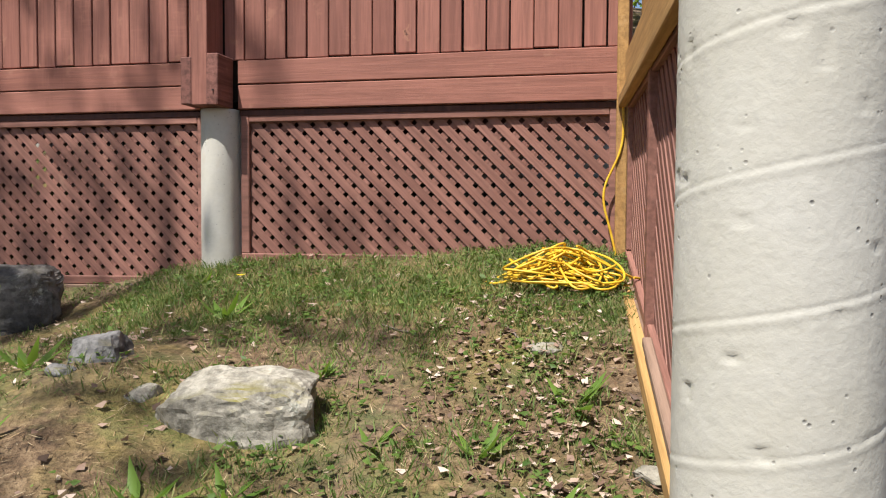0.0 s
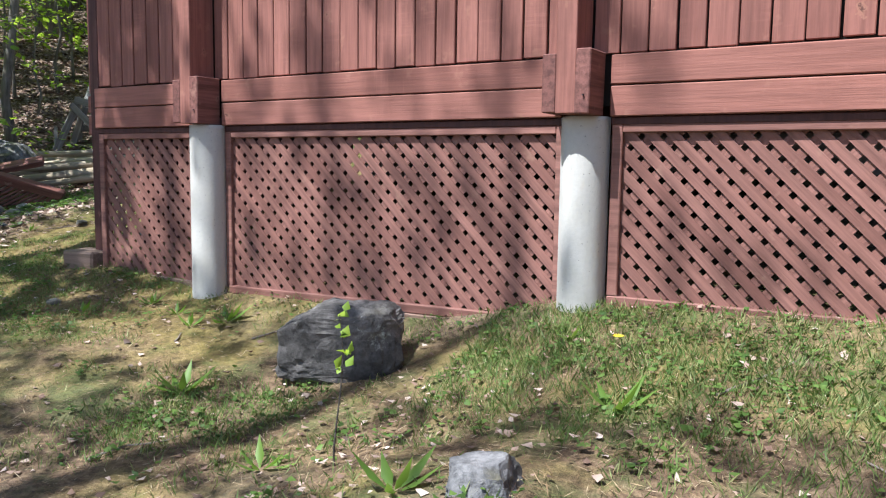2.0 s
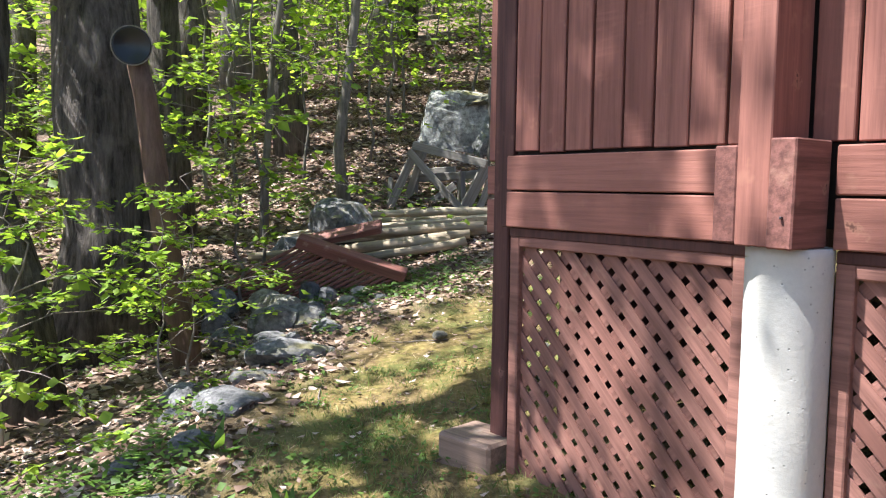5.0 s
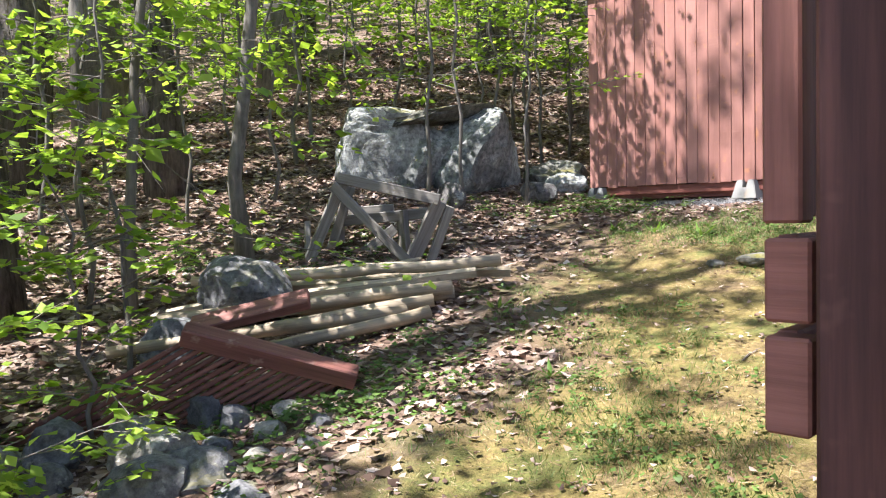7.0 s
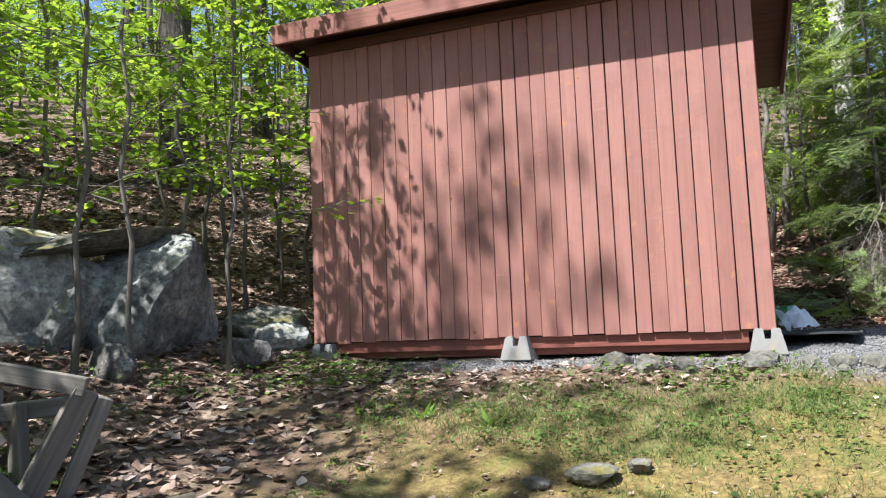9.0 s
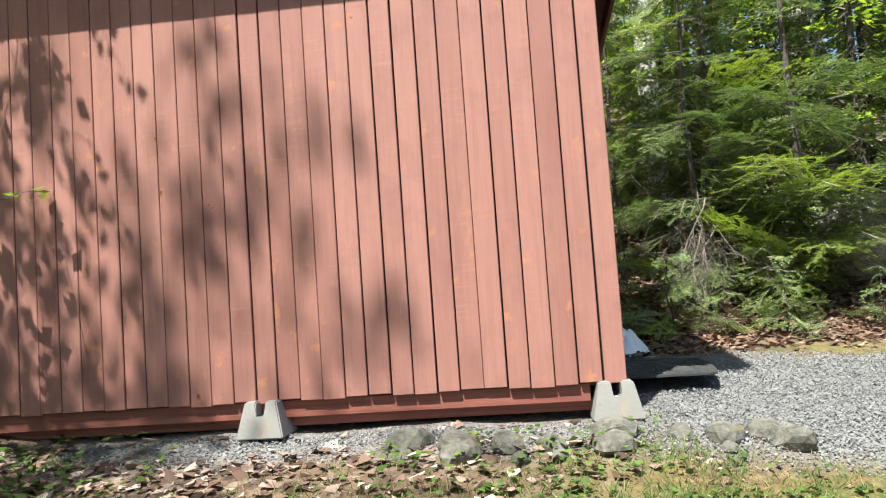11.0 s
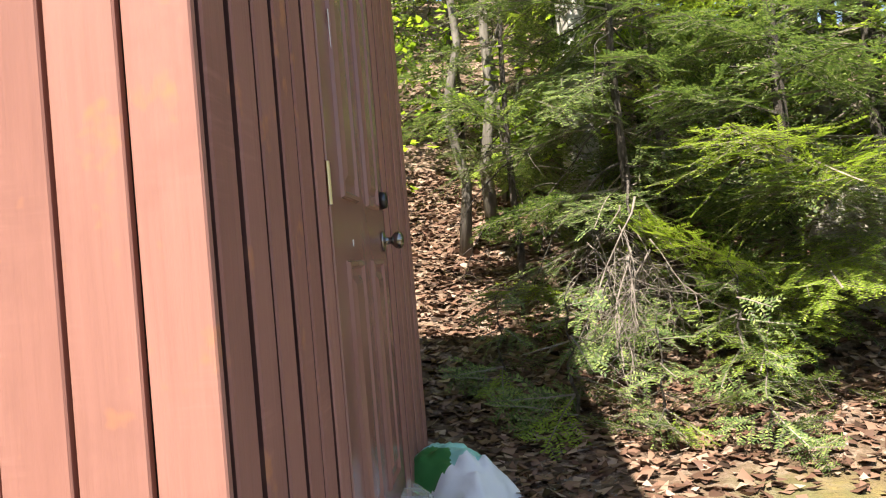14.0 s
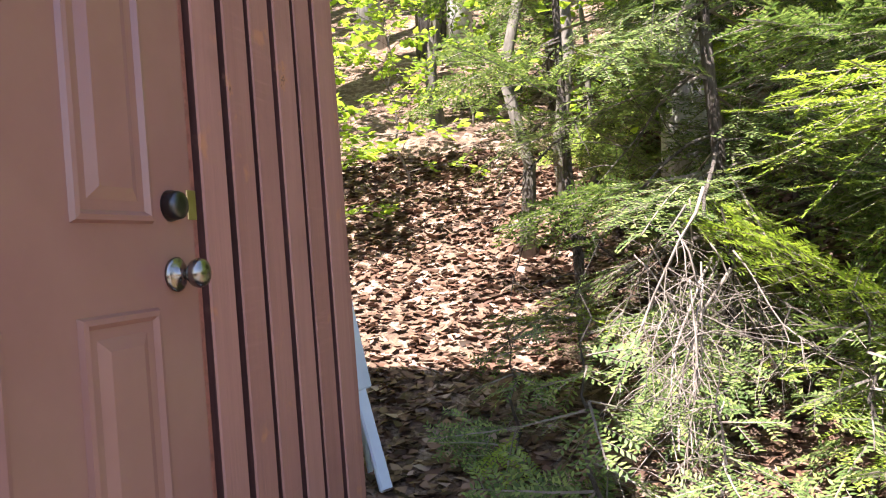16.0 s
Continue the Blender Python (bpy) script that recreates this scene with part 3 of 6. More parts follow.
for x in (-2.087, -4.325):   # a post gripped between the ends of two beams
    box("post", (0.086, 0.17, DECK_TOP - 1.95), M_SIDING, deck, (x, -0.078, (DECK_TOP + 1.95) / 2), bev=0.003)
    box("beam_end", (0.060, 0.155, 0.235), M_ENDGRAIN, deck, (x - 0.074, -0.086, 2.072), (0, 0, 1.0), bev=0.004)
    box("beam_end", (0.064, 0.16, 0.255), M_ENDGRAIN, deck, (x + 0.076, -0.092, 2.075), (0, 0.8, -1.0), bev=0.004)
    box("nail", (0.006, 0.012, 0.006), M_DARKMETAL, deck, (x + 0.081, -0.175, 2.02), bev=0.001)
box("corner_post", (0.084, 0.084, DECK_TOP - 1.15), M_POST, deck, (-5.447, 0.10, (DECK_TOP + 1.15) / 2), bev=0.006)
box("corner_trim", (0.062, 0.03, DECK_TOP - 1.94), M_POST, deck, (-5.37, 0.03, (DECK_TOP + 1.94) / 2))
# left flank of the deck, running back from the corner post
for i in range(23):
    box("siding_board", (0.02, 0.104, DECK_TOP - 2.186), M_SIDING, deck, (-5.578, 0.205 + i * 0.115, (DECK_TOP + 2.186) / 2), bev=0.003)
box("flank_cleat", (0.05, 0.045, DECK_TOP - 2.18), M_SIDING, deck, (-5.545, 0.128, (DECK_TOP + 2.18) / 2))
for z, h in ((1.973, 0.132), (2.108, 0.113)):
    box("fascia_board", (0.03, 2.6, h), M_FASCIA, deck, (-5.547, 1.43, z))
    box("beam_end", (0.058, 0.05, h - 0.006), M_FASCIA, deck, (-5.533, 0.115, z))
# unseen board, added to keep side light from the space behind the lattice
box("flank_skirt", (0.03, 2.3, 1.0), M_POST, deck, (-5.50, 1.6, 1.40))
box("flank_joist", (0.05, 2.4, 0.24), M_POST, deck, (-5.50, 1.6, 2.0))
# floor coloured near-black to stand for the shade behind the lattice
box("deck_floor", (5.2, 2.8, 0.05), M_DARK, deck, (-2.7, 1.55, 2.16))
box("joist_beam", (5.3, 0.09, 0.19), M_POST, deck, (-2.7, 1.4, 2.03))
# unseen wall, added to block the sky behind the lattice
box("back_wall", (5.4, 0.12, 1.9), M_BLOCK, deck, (-2.7, 2.9, 1.2))

lattice_panel(DECK @ pose(0, 0.03, 0), -1.945, -0.03, 1.155, 1.165, 1.915, "red-stained diagonal lattice panel with weathered bottom rail")
lattice_panel(DECK @ pose(0, 0.03, 0), -4.20, -2.148, 0.995, 1.03, 1.912, "red-stained diagonal lattice panel in sun and shade")
lattice_panel(DECK @ pose(0, 0.03, 0), -5.335, -4.425, 1.005, 0.99, 1.912, "short red-stained diagonal lattice panel", sill=M_GREYSILL)


def concrete_column(m, radius, bottom, top, label, rings=60, sides=40, mat=None):
    """A poured round post with the spiral seams of its cardboard form and chipped pits."""
    bm = bmesh.new()
    rows = []
    for i in range(rings + 1):
        z = bottom + (top - bottom) * i / rings
        row = []
        for j in range(sides):
            a = 2 * math.pi * j / sides
            seam = (z * 6.0 - a / (2 * math.pi)) % 1.0
            chip = noise.noise((math.cos(a) * 7, math.sin(a) * 7, z * 19))
            r = radius + (0.0006 if seam < 0.06 else (-0.0010 if seam < 0.085 else 0)) + 0.0007 * noise.noise((math.cos(a) * 3, math.sin(a) * 3, z * 4)) - 0.0045 * min(1.0, max(0.0, (chip - 0.56) / 0.04)) * (0.6 + 0.8 * noise.noise((math.cos(a) * 22, math.sin(a) * 22, z * 30)))
            row.append(bm.verts.new((r * math.cos(a), r * math.sin(a), z)))
        rows.append(row)
    for r0, r1 in zip(rows, rows[1:]):
        for j in range(sides):
            bm.faces.new((r0[j], r0[(j + 1) % sides], r1[(j + 1) % sides], r1[j]))
    bm.faces.new(rows[-1])
    bm.faces.new(rows[0][::-1])
    me = bpy.data.meshes.new("concrete_column")
    bm.to_mesh(me)
    bm.free()
    me.materials.append(mat or M_CONCRETE)
    me.polygons.foreach_set("use_smooth", [True] * len(me.polygons))
    return tagged(put("concrete_column", me, None, m), label, "column", "concrete columns of the deck")


concrete_column(DECK @ pose(-2.066, 0.022, 0), 0.102, 0.7, 1.945, "pale round concrete post with rust stains below the beam", mat=M_PALECONCRETE)
concrete_column(DECK @ pose(-4.30, -0.025, 0), 0.102, 0.6, 1.945, "pale round concrete post standing in grass", mat=M_PALECONCRETE)
concrete_column(pose(0.425, 0.985, 0), 0.127, -0.2, 2.4, "pale round concrete post with pitted surface and spiral seams", 760, 96)

# side wing of the deck on the right, coming towards the start of the walk
WING = pose(0.875, 3.62, 0, 0, 0, 81.5) @ pose(0, 0, 0, 0, 0, 180)   # x comes forward from the corner
wing = thing("deck_wing", WING, "side of the deck with new unpainted beam over lattice", "deck")
box("corner_stud", (0.045, 0.05, 2.3), M_NEWWOOD, wing, (0.0, -0.05, 2.25))
box("rim_beam", (2.75, 0.06, 0.2), M_NEWWOOD, wing, (1.4, -0.01, 2.05), (0, 0, 0))
box("rim_beam", (2.75, 0.04, 0.05), M_NEWWOOD, wing, (1.4, -0.05, 1.93))
for i in range(24):
    box("siding_board", (0.104, 0.02, 1.2), M_NEWWOOD if i < 2 else M_SIDING, wing, (0.115 + i * 0.115, 0.035, 2.78), bev=0.003)
box("sill", (2.65, 0.06, 0.06), M_NEWWOOD, wing, (1.32, -0.045, 0.875), (0, 13.2, 0))
box("batten", (1.2, 0.03, 0.03), M_GREYSILL, wing, (1.75, -0.05, 0.85), (0, 15, 0))
box("divider", (0.06, 0.05, 1.0), M_LATTICE, wing, (0.95, -0.01, 1.44))
lattice_panel(WING, 0.04, 2.62, 1.21, 0.60, 1.93, "weathered red lattice along the side of the deck")


# ---- the shed ----
SHED_W, SHED_D, SHED_LOW, SHED_HIGH = 3.29, 2.375, 2.43, 4.78
shed = thing("shed", SHED, "red-brown board-clad garden shed on concrete deck blocks", "shed")
# sheet behind the front boards, black in place of the shade in their gaps
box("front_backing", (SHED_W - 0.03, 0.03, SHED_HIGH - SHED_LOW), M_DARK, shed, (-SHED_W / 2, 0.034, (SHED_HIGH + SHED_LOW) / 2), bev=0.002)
siding(shed, -SHED_W, 0.0, SHED_LOW, SHED_HIGH, 0.1007, 0.0055, M_SHED, 0.008, 0.02, 0.008, "board")
box("bottom_beam", (SHED_W - 0.25, 0.04, 0.09), M_SHED_BEAM, shed, (-SHED_W / 2 - 0.04, 0.045, SHED_LOW - 0.035))
box("skid", (SHED_W - 0.1, 0.09, 0.05), M_SHED_BEAM, shed, (-SHED_W / 2, 0.12, SHED_LOW - 0.1))
DOOR_0, DOOR_1 = 0.765, 1.605
# the same black for the shade between the side boards
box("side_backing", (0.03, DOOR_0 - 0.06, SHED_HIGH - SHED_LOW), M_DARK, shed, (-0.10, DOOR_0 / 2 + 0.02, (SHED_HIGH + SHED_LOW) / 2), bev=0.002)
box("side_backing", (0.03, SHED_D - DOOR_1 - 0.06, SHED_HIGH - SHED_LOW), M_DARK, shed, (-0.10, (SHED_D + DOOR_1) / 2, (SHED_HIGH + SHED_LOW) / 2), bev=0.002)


def side_boards(y0, y1, n, low):
    step = (y1 - y0) / n
    for i in range(n):
        dy = y0 + (i + 0.5) * step
        plank = box("board", (0.045, round(step - 0.025, 3), SHED_HIGH - low), M_SHED, shed, (-0.0225 + (0.001 if i % 2 else -0.001), dy, (SHED_HIGH + low) / 2), bev=0.004)
        if len(plank.data.materials) < 2:   # sawn edges coloured dark for the shade in the gaps
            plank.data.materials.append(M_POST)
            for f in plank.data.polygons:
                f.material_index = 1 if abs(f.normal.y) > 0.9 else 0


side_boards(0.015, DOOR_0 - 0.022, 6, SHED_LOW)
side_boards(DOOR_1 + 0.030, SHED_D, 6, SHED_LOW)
box("board", (0.02, DOOR_1 - DOOR_0 + 0.06, SHED_HIGH - 4.60), M_SHED, shed, (-0.012, (DOOR_0 + DOOR_1) / 2 + 0.01, (SHED_HIGH + 4.60) / 2))
box("back_wall", (SHED_W, 0.04, SHED_HIGH - SHED_LOW), M_SHED, shed, (-SHED_W / 2, SHED_D, (SHED_HIGH + SHED_LOW) / 2))
box("left_wall", (0.04, SHED_D - 0.1, SHED_HIGH - SHED_LOW), M_SHED, shed, (-SHED_W + 0.02, SHED_D / 2 + 0.02, (SHED_HIGH + SHED_LOW) / 2))
box("floor", (SHED_W - 0.1, SHED_D - 0.1, 0.04), M_GREYSILL, shed, (-SHED_W / 2, SHED_D / 2, SHED_LOW + 0.01))
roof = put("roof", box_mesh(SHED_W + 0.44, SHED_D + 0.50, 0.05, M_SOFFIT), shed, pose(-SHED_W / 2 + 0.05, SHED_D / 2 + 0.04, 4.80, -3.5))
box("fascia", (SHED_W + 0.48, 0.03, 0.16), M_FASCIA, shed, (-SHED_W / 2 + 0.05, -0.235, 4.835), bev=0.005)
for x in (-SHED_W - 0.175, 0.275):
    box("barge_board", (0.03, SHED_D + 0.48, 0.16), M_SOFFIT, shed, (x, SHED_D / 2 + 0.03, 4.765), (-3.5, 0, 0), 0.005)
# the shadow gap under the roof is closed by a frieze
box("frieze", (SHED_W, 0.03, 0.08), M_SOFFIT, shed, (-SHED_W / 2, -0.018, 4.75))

# door
door = box("door", (0.042, DOOR_1 - DOOR_0, 2.03), M_DOOR, shed, (-0.022, (DOOR_0 + DOOR_1) / 2, 2.49 + 1.015), bev=0.004, label="brown painted six-panel steel door, closed")


def raised_panel(y0, y1, z0, z1):
    """A moulded panel: a rounded groove frame round a raised field."""
    bm = bmesh.new()
    steps = [(0.0, 0.0), (0.005, 0.009), (0.014, 0.011), (0.022, 0.002), (0.040, 0.002), (0.062, 0.011)]
    loops = []
    for inset, h in steps:
        loops.append([bm.verts.new((h, y, z)) for y, z in ((y0 + inset, z0 + inset), (y1 - inset, z0 + inset), (y1 - inset, z1 - inset), (y0 + inset, z1 - inset))])
    for a, b in zip(loops, loops[1:]):
        for j in range(4):
            bm.faces.new((a[j], a[(j + 1) % 4], b[(j + 1) % 4], b[j]))
    bm.faces.new(loops[-1])
    part("panel", bm, M_DOOR, door, m=pose(0.0212, 0, 0))


for y0, y1 in ((-0.29, -0.075), (0.075, 0.285)):
    for z0, z1 in ((-0.88, -0.20), (-0.045, 0.66), (0.73, 0.93)):
        raised_panel(y0, y1, z0, z1)


def lathe(profile, sides=20):
    """A turned shape about x from (distance, radius) pairs."""
    bm = bmesh.new()
    rings = [[bm.verts.new((d, r * math.cos(2 * math.pi * j / sides), r * math.sin(2 * math.pi * j / sides))) for j in range(sides)] for d, r in profile]
    for a, b in zip(rings, rings[1:]):
        for j in range(sides):
            bm.faces.new((a[j], a[(j + 1) % sides], b[(j + 1) % sides], b[j]))
    bm.faces.new(rings[-1])
    bm.faces.new(rings[0][::-1])
    return bm


LATCH_Y = (DOOR_1 - DOOR_0) / 2 - 0.076
part("knob", lathe([(0, 0.033), (0.006, 0.034), (0.010, 0.028), (0.014, 0.013), (0.030, 0.011), (0.036, 0.018), (0.044, 0.026), (0.054, 0.029), (0.064, 0.026), (0.070, 0.016), (0.072, 0.004)]),
     M_CHROME, door, "round polished nickel door knob", pose(0.021, LATCH_Y, 3.363 - 3.505), True)
part("deadbolt", lathe([(0, 0.031), (0.022, 0.027), (0.026, 0.024), (0.027, 0.010)]), M_DARKMETAL, door, "dark metal deadbolt cylinder", pose(0.021, LATCH_Y, 3.496 - 3.505), True)
for z in (0.78, -0.02, -0.80):
    hinge = part("hinge", lathe([(-0.05, 0.006), (0.05, 0.006)], 10), M_BRASS, door, "brass butt hinge", pose(0.022, -(DOOR_1 - DOOR_0) / 2 - 0.006, z, 0, 90, 0))
    box("leaf", (0.1, 0.03, 0.003), M_BRASS, hinge, (0, 0.015, -0.004), bev=0.001)
box("strike_plate", (0.004, 0.03, 0.06), M_BRASS, door, (0.0215, LATCH_Y + 0.070, -0.005), bev=0.001)
for y, z, h in ((-0.275, 0.37, 0.11), (-0.272, 0.27, 0.06), (-0.18, -0.155, 0.018)):
    box("sticker_residue", (0.002, 0.03 if h > 0.08 else 0.008, h), M_STRIP, door, (0.0262 if h > 0.02 else 0.0225, y, z), (4, 0, 0), 0.0005, "torn white paper residue")
for y in (DOOR_0 - 0.008, DOOR_1 + 0.018):
    box("door_jamb", (0.05, 0.03, 2.12), M_SHED_BEAM, shed, (-0.038, y, 2.49 + 1.03))
# near-black strip between the door and its jamb
box("door_gap_seal", (0.02, 0.012, 2.05), M_DARK, shed, (-0.045, DOOR_1 + 0.004, 3.52))


def deck_block(m, label):
    """A pyramid-shaped concrete deck block with a slot in its top."""
    bm = bmesh.new()
    b, t, h = 0.112, 0.075, 0.165
    low = [bm.verts.new((x * b, y * b, 0)) for x, y in ((-1, -1), (1, -1), (1, 1), (-1, 1))]
    xs = [-t, -0.022, 0.022, t]
    f = [bm.verts.new((x, -t, h)) for x in xs]
    r = [bm.verts.new((x, t, h)) for x in xs]
    fd = [bm.verts.new((x, -t - 0.016, h - 0.07)) for x in xs[1:3]]
    rd = [bm.verts.new((x, t + 0.016, h - 0.07)) for x in xs[1:3]]
    bm.faces.new(low[::-1])
    bm.faces.new((low[0], low[1], f[3], f[2], fd[1], fd[0], f[1], f[0]))
    bm.faces.new((low[2], low[3], r[0], r[1], rd[0], rd[1], r[2], r[3]))
    bm.faces.new((low[1], low[2], r[3], f[3]))
    bm.faces.new((low[3], low[0], f[0], r[0]))
    bm.faces.new((f[0], f[1], r[1], r[0]))
    bm.faces.new((f[2], f[3], r[3], r[2]))
    bm.faces.new((f[1], fd[0], rd[0], r[1]))
    bm.faces.new((fd[1], f[2], r[2], rd[1]))
    bm.faces.new((fd[0], fd[1], rd[1], rd[0]))
    bmesh.ops.bevel(bm, geom=bm.edges[:], offset=0.006, segments=2, affect="EDGES")
    me = bpy.data.meshes.new("deck_block")
    bm.to_mesh(me)
    bm.free()
    me.materials.append(M_BLOCK)
    return tagged(put("deck_block", me, None, m), label, "concrete block", "deck blocks under the shed")


for x in (-3.19, -1.66, -0.06):
    deck_block(SHED @ pose(x, 0.02, 2.262 if x < -3 else 2.275, 0, 0, rng.uniform(-3, 3)), "grey pyramid concrete deck block under the shed")
corner_block = tagged(put("footing_block", box_mesh(0.26, 0.22, 0.14, M_GREYSILL, 0.012), None, DECK @ pose(-5.50, 0.03, 1.085, 0, 0, 8)), "weathered wooden footing block under the corner post", "block")


# ---- rocks ----
def rock(name, x, y, size, mat, label, seed, turn=0.0, sink=0.3, detail=4, category="rock", group="", facets=5, tilt=(0, 0), blocky=0.0):
    """A broken stone: a rounded lump with flat cut faces and a rough skin."""
    r = random.Random(seed)
    bm = bmesh.new()
    bmesh.ops.create_icosphere(bm, subdivisions=detail, radius=1.0)
    planes = [(Vector((r.gauss(0, 1), r.gauss(0, 1), r.gauss(0, 1))).normalized(), r.uniform(0.55, 0.85)) for _ in range(facets)]
    for w in bm.verts:
        c = w.co
        if blocky:
            c = Vector([math.copysign(abs(q) ** (1 - blocky), q) for q in c]) * 0.85
        for n, d in planes:
            over = c.dot(n) - d
            if over > 0:
                c = c - n * over * 0.93
        k1 = noise.fractal(c * 1.7 + Vector((seed, 0, 0)), 0.7, 2.1, 5) * 0.10
        k2 = noise.noise(c * 9 + Vector((0, seed, 0))) * 0.02
        w.co = Vector((c.x * size[0], c.y * size[1], c.z * size[2])) * (1 + k1 + k2)
    me = bpy.data.meshes.new(name)
    bm.to_mesh(me)
    bm.free()
    me.materials.append(mat)
    z = float(land([(x, y)])[0]) + size[2] * (1 - 2 * sink)
    return tagged(put(name, me, None, pose(x, y, z, tilt[0], tilt[1], turn)), label, category, group)


rock("rock", -0.61, 2.36, (0.31, 0.19, 0.17), M_PALEROCK, "large pale lichen-covered rock sunk in the lawn", 17, -8, 0.50, 5, facets=5, blocky=0.35)
rock("rock", -1.16, 2.62, (0.12, 0.09, 0.09), M_ROCK, "small grey rock with white veins in the lawn", 5, 20, 0.38)
rock("rock", -1.22, 2.47, (0.05, 0.05, 0.035), M_ROCK, "small brown stone in the lawn", 8, 0, 0.3, 3)
rock("rock", -0.92, 2.38, (0.06, 0.05, 0.035), M_PALEROCK, "flat pale stone in dry grass", 9, 30, 0.3, 3)
rock("rock", 0.36, 2.7, (0.07, 0.05, 0.025), M_PALEROCK, "flat pale stone in dry grass", 10, 10, 0.3, 3)
rock("rock", 0.56, 2.0, (0.08, 0.06, 0.03), M_PALEROCK, "flat pale stone among dry leaves", 12, 40, 0.3, 3)
rock("rock", -2.14, 3.76, (0.31, 0.19, 0.21), M_DARKROCK, "dark squarish slate boulder beside the lattice", 21, 14, 0.22, 5, facets=4, blocky=0.5)
EDGE = [(-4.95, 3.3, 0.10, 0.08), (-5.25, 3.7, 0.13, 0.09), (-5.2, 3.35, 0.11, 0.09), (-5.75, 4.05, 0.12, 0.10), (-5.95, 4.4, 0.13, 0.10), (-5.38, 3.92, 0.22, 0.13), (-5.62, 4.3, 0.16, 0.12), (-5.85, 4.62, 0.28, 0.13), (-6.1, 5.0, 0.22, 0.14), (-6.3, 5.35, 0.32, 0.22), (-6.75, 5.55, 0.2, 0.16),
        (-6.55, 5.85, 0.16, 0.1), (-6.95, 6.0, 0.26, 0.2), (-7.2, 5.6, 0.22, 0.2), (-5.55, 3.6, 0.14, 0.1), (-6.45, 4.75, 0.18, 0.16)]
for i, (x, y, s, h) in enumerate(EDGE):
    rock("edging_rock", x, y, (s * 0.85, s * 0.66, h * 0.5), M_ROCK, "grey flat rock in the dry-stone edging of the lawn", 40 + i, i * 47 % 180, 0.42, 4, group="rocks edging the lawn", facets=7)
BANK = [(-7.28, 6.02, 0.25, 0.16), (-7.02, 5.80, 0.22, 0.16), (-7.78, 5.88, 0.2, 0.2), (-7.52, 6.12, 0.17, 0.14), (-7.62, 5.72, 0.14, 0.12), (-7.05, 6.18, 0.1, 0.07), (-6.92, 6.38, 0.09, 0.05), (-7.18, 6.40, 0.13, 0.10),
        (-7.4, 6.42, 0.12, 0.12), (-6.78, 6.15, 0.07, 0.04), (-6.72, 6.5, 0.08, 0.04), (-6.62, 6.3, 0.06, 0.03), (-7.0, 6.58, 0.1, 0.06), (-7.3, 6.65, 0.12, 0.08), (-8.2, 6.9, 0.24, 0.2), (-8.0, 5.7, 0.16, 0.13), (-6.6, 5.6, 0.1, 0.06)]
for i, (x, y, w_, h_) in enumerate(BANK):
    rock("bank_rock", x, y, (w_, w_ * 0.75, h_), M_ROCK if i % 3 else M_PALEROCK, "grey stone tumbled down the bank under the railing", 140 + i, i * 67 % 180, 0.38, 4 if w_ > 0.15 else 3, group="stones of the bank", facets=7, blocky=0.2)
rock("boulder", -9.15, 10.30, (0.72, 0.62, 0.60), M_BOULDER, "large split boulder with white lichen on the wooded slope", 77, 40, 0.40, 5, "boulder", facets=16, blocky=0.45)
rock("boulder", -8.42, 10.95, (0.66, 0.60, 0.74), M_DARKBOULDER, "dark wedge-shaped boulder split from its neighbour", 92, 45, 0.42, 5, "boulder", facets=15, blocky=0.3)
rock("boulder", -8.80, 10.50, (0.42, 0.40, 0.52), M_DARKBOULDER, "dark mossy middle part of the split boulder", 83, 20, 0.42, 5, "boulder", facets=12)
rock("boulder", -8.72, 10.62, (0.78, 0.46, 0.10), M_MOSSROCK, "flat mossy slab lying on the boulder", 78, 42, -2.75, 5, "boulder", facets=6, blocky=0.4, tilt=(0, -8))
rock("boulder", -8.98, 10.32, (0.30, 0.26, 0.10), M_BOULDER, "small pale block wedged under the slab", 79, 30, -2.65, 4, "boulder", facets=6, blocky=0.5)
rock("rock", -7.75, 11.55, (0.34, 0.2, 0.20), M_MOSSROCK, "moss-covered stone between the boulder and the shed", 84, 30, 0.3, 4)
rock("rock", -7.62, 10.85, (0.2, 0.12, 0.17), M_DARKROCK, "dark blue-grey stone beside the shed", 31, 0, 0.25, 3)
rock("rock", -8.2, 10.1, (0.22, 0.1, 0.15), M_DARKROCK, "dark slate leaning at the foot of the boulder", 33, -20, 0.3, 3)
rock("rock", -8.15, 7.4, (0.35, 0.3, 0.3), M_ROCK, "mossy grey rock behind the log pile", 35, 0, 0.3, 4)
rock("rock", -7.62, 11.45, (0.26, 0.16, 0.13), M_BOULDER, "moss-covered stone at the shed corner", 36, 0, 0.35, 4)
rock("rock", -0.66, 13.7, (0.5, 0.4, 0.46), M_PALEROCK, "pale grey boulder among the firs", 39, 0, 0.2, 4)
for i in range(16):
    lp = SHED @ Vector((-0.95 + 1.7 * (i % 8) / 8 + rng.uniform(-0.06, 0.06), -0.28 - 0.13 * (i // 8) + rng.uniform(-0.05, 0.05), 0))
    s = rng.uniform(0.05, 0.12)
    rock("stone", lp.x, lp.y, (s, s * 0.8, s * 0.6), M_MOSSROCK, "pale stone banking the gravel pad", 90 + i, rng.uniform(0, 180), 0.3, 2, "stone", "stones banking the gravel pad")
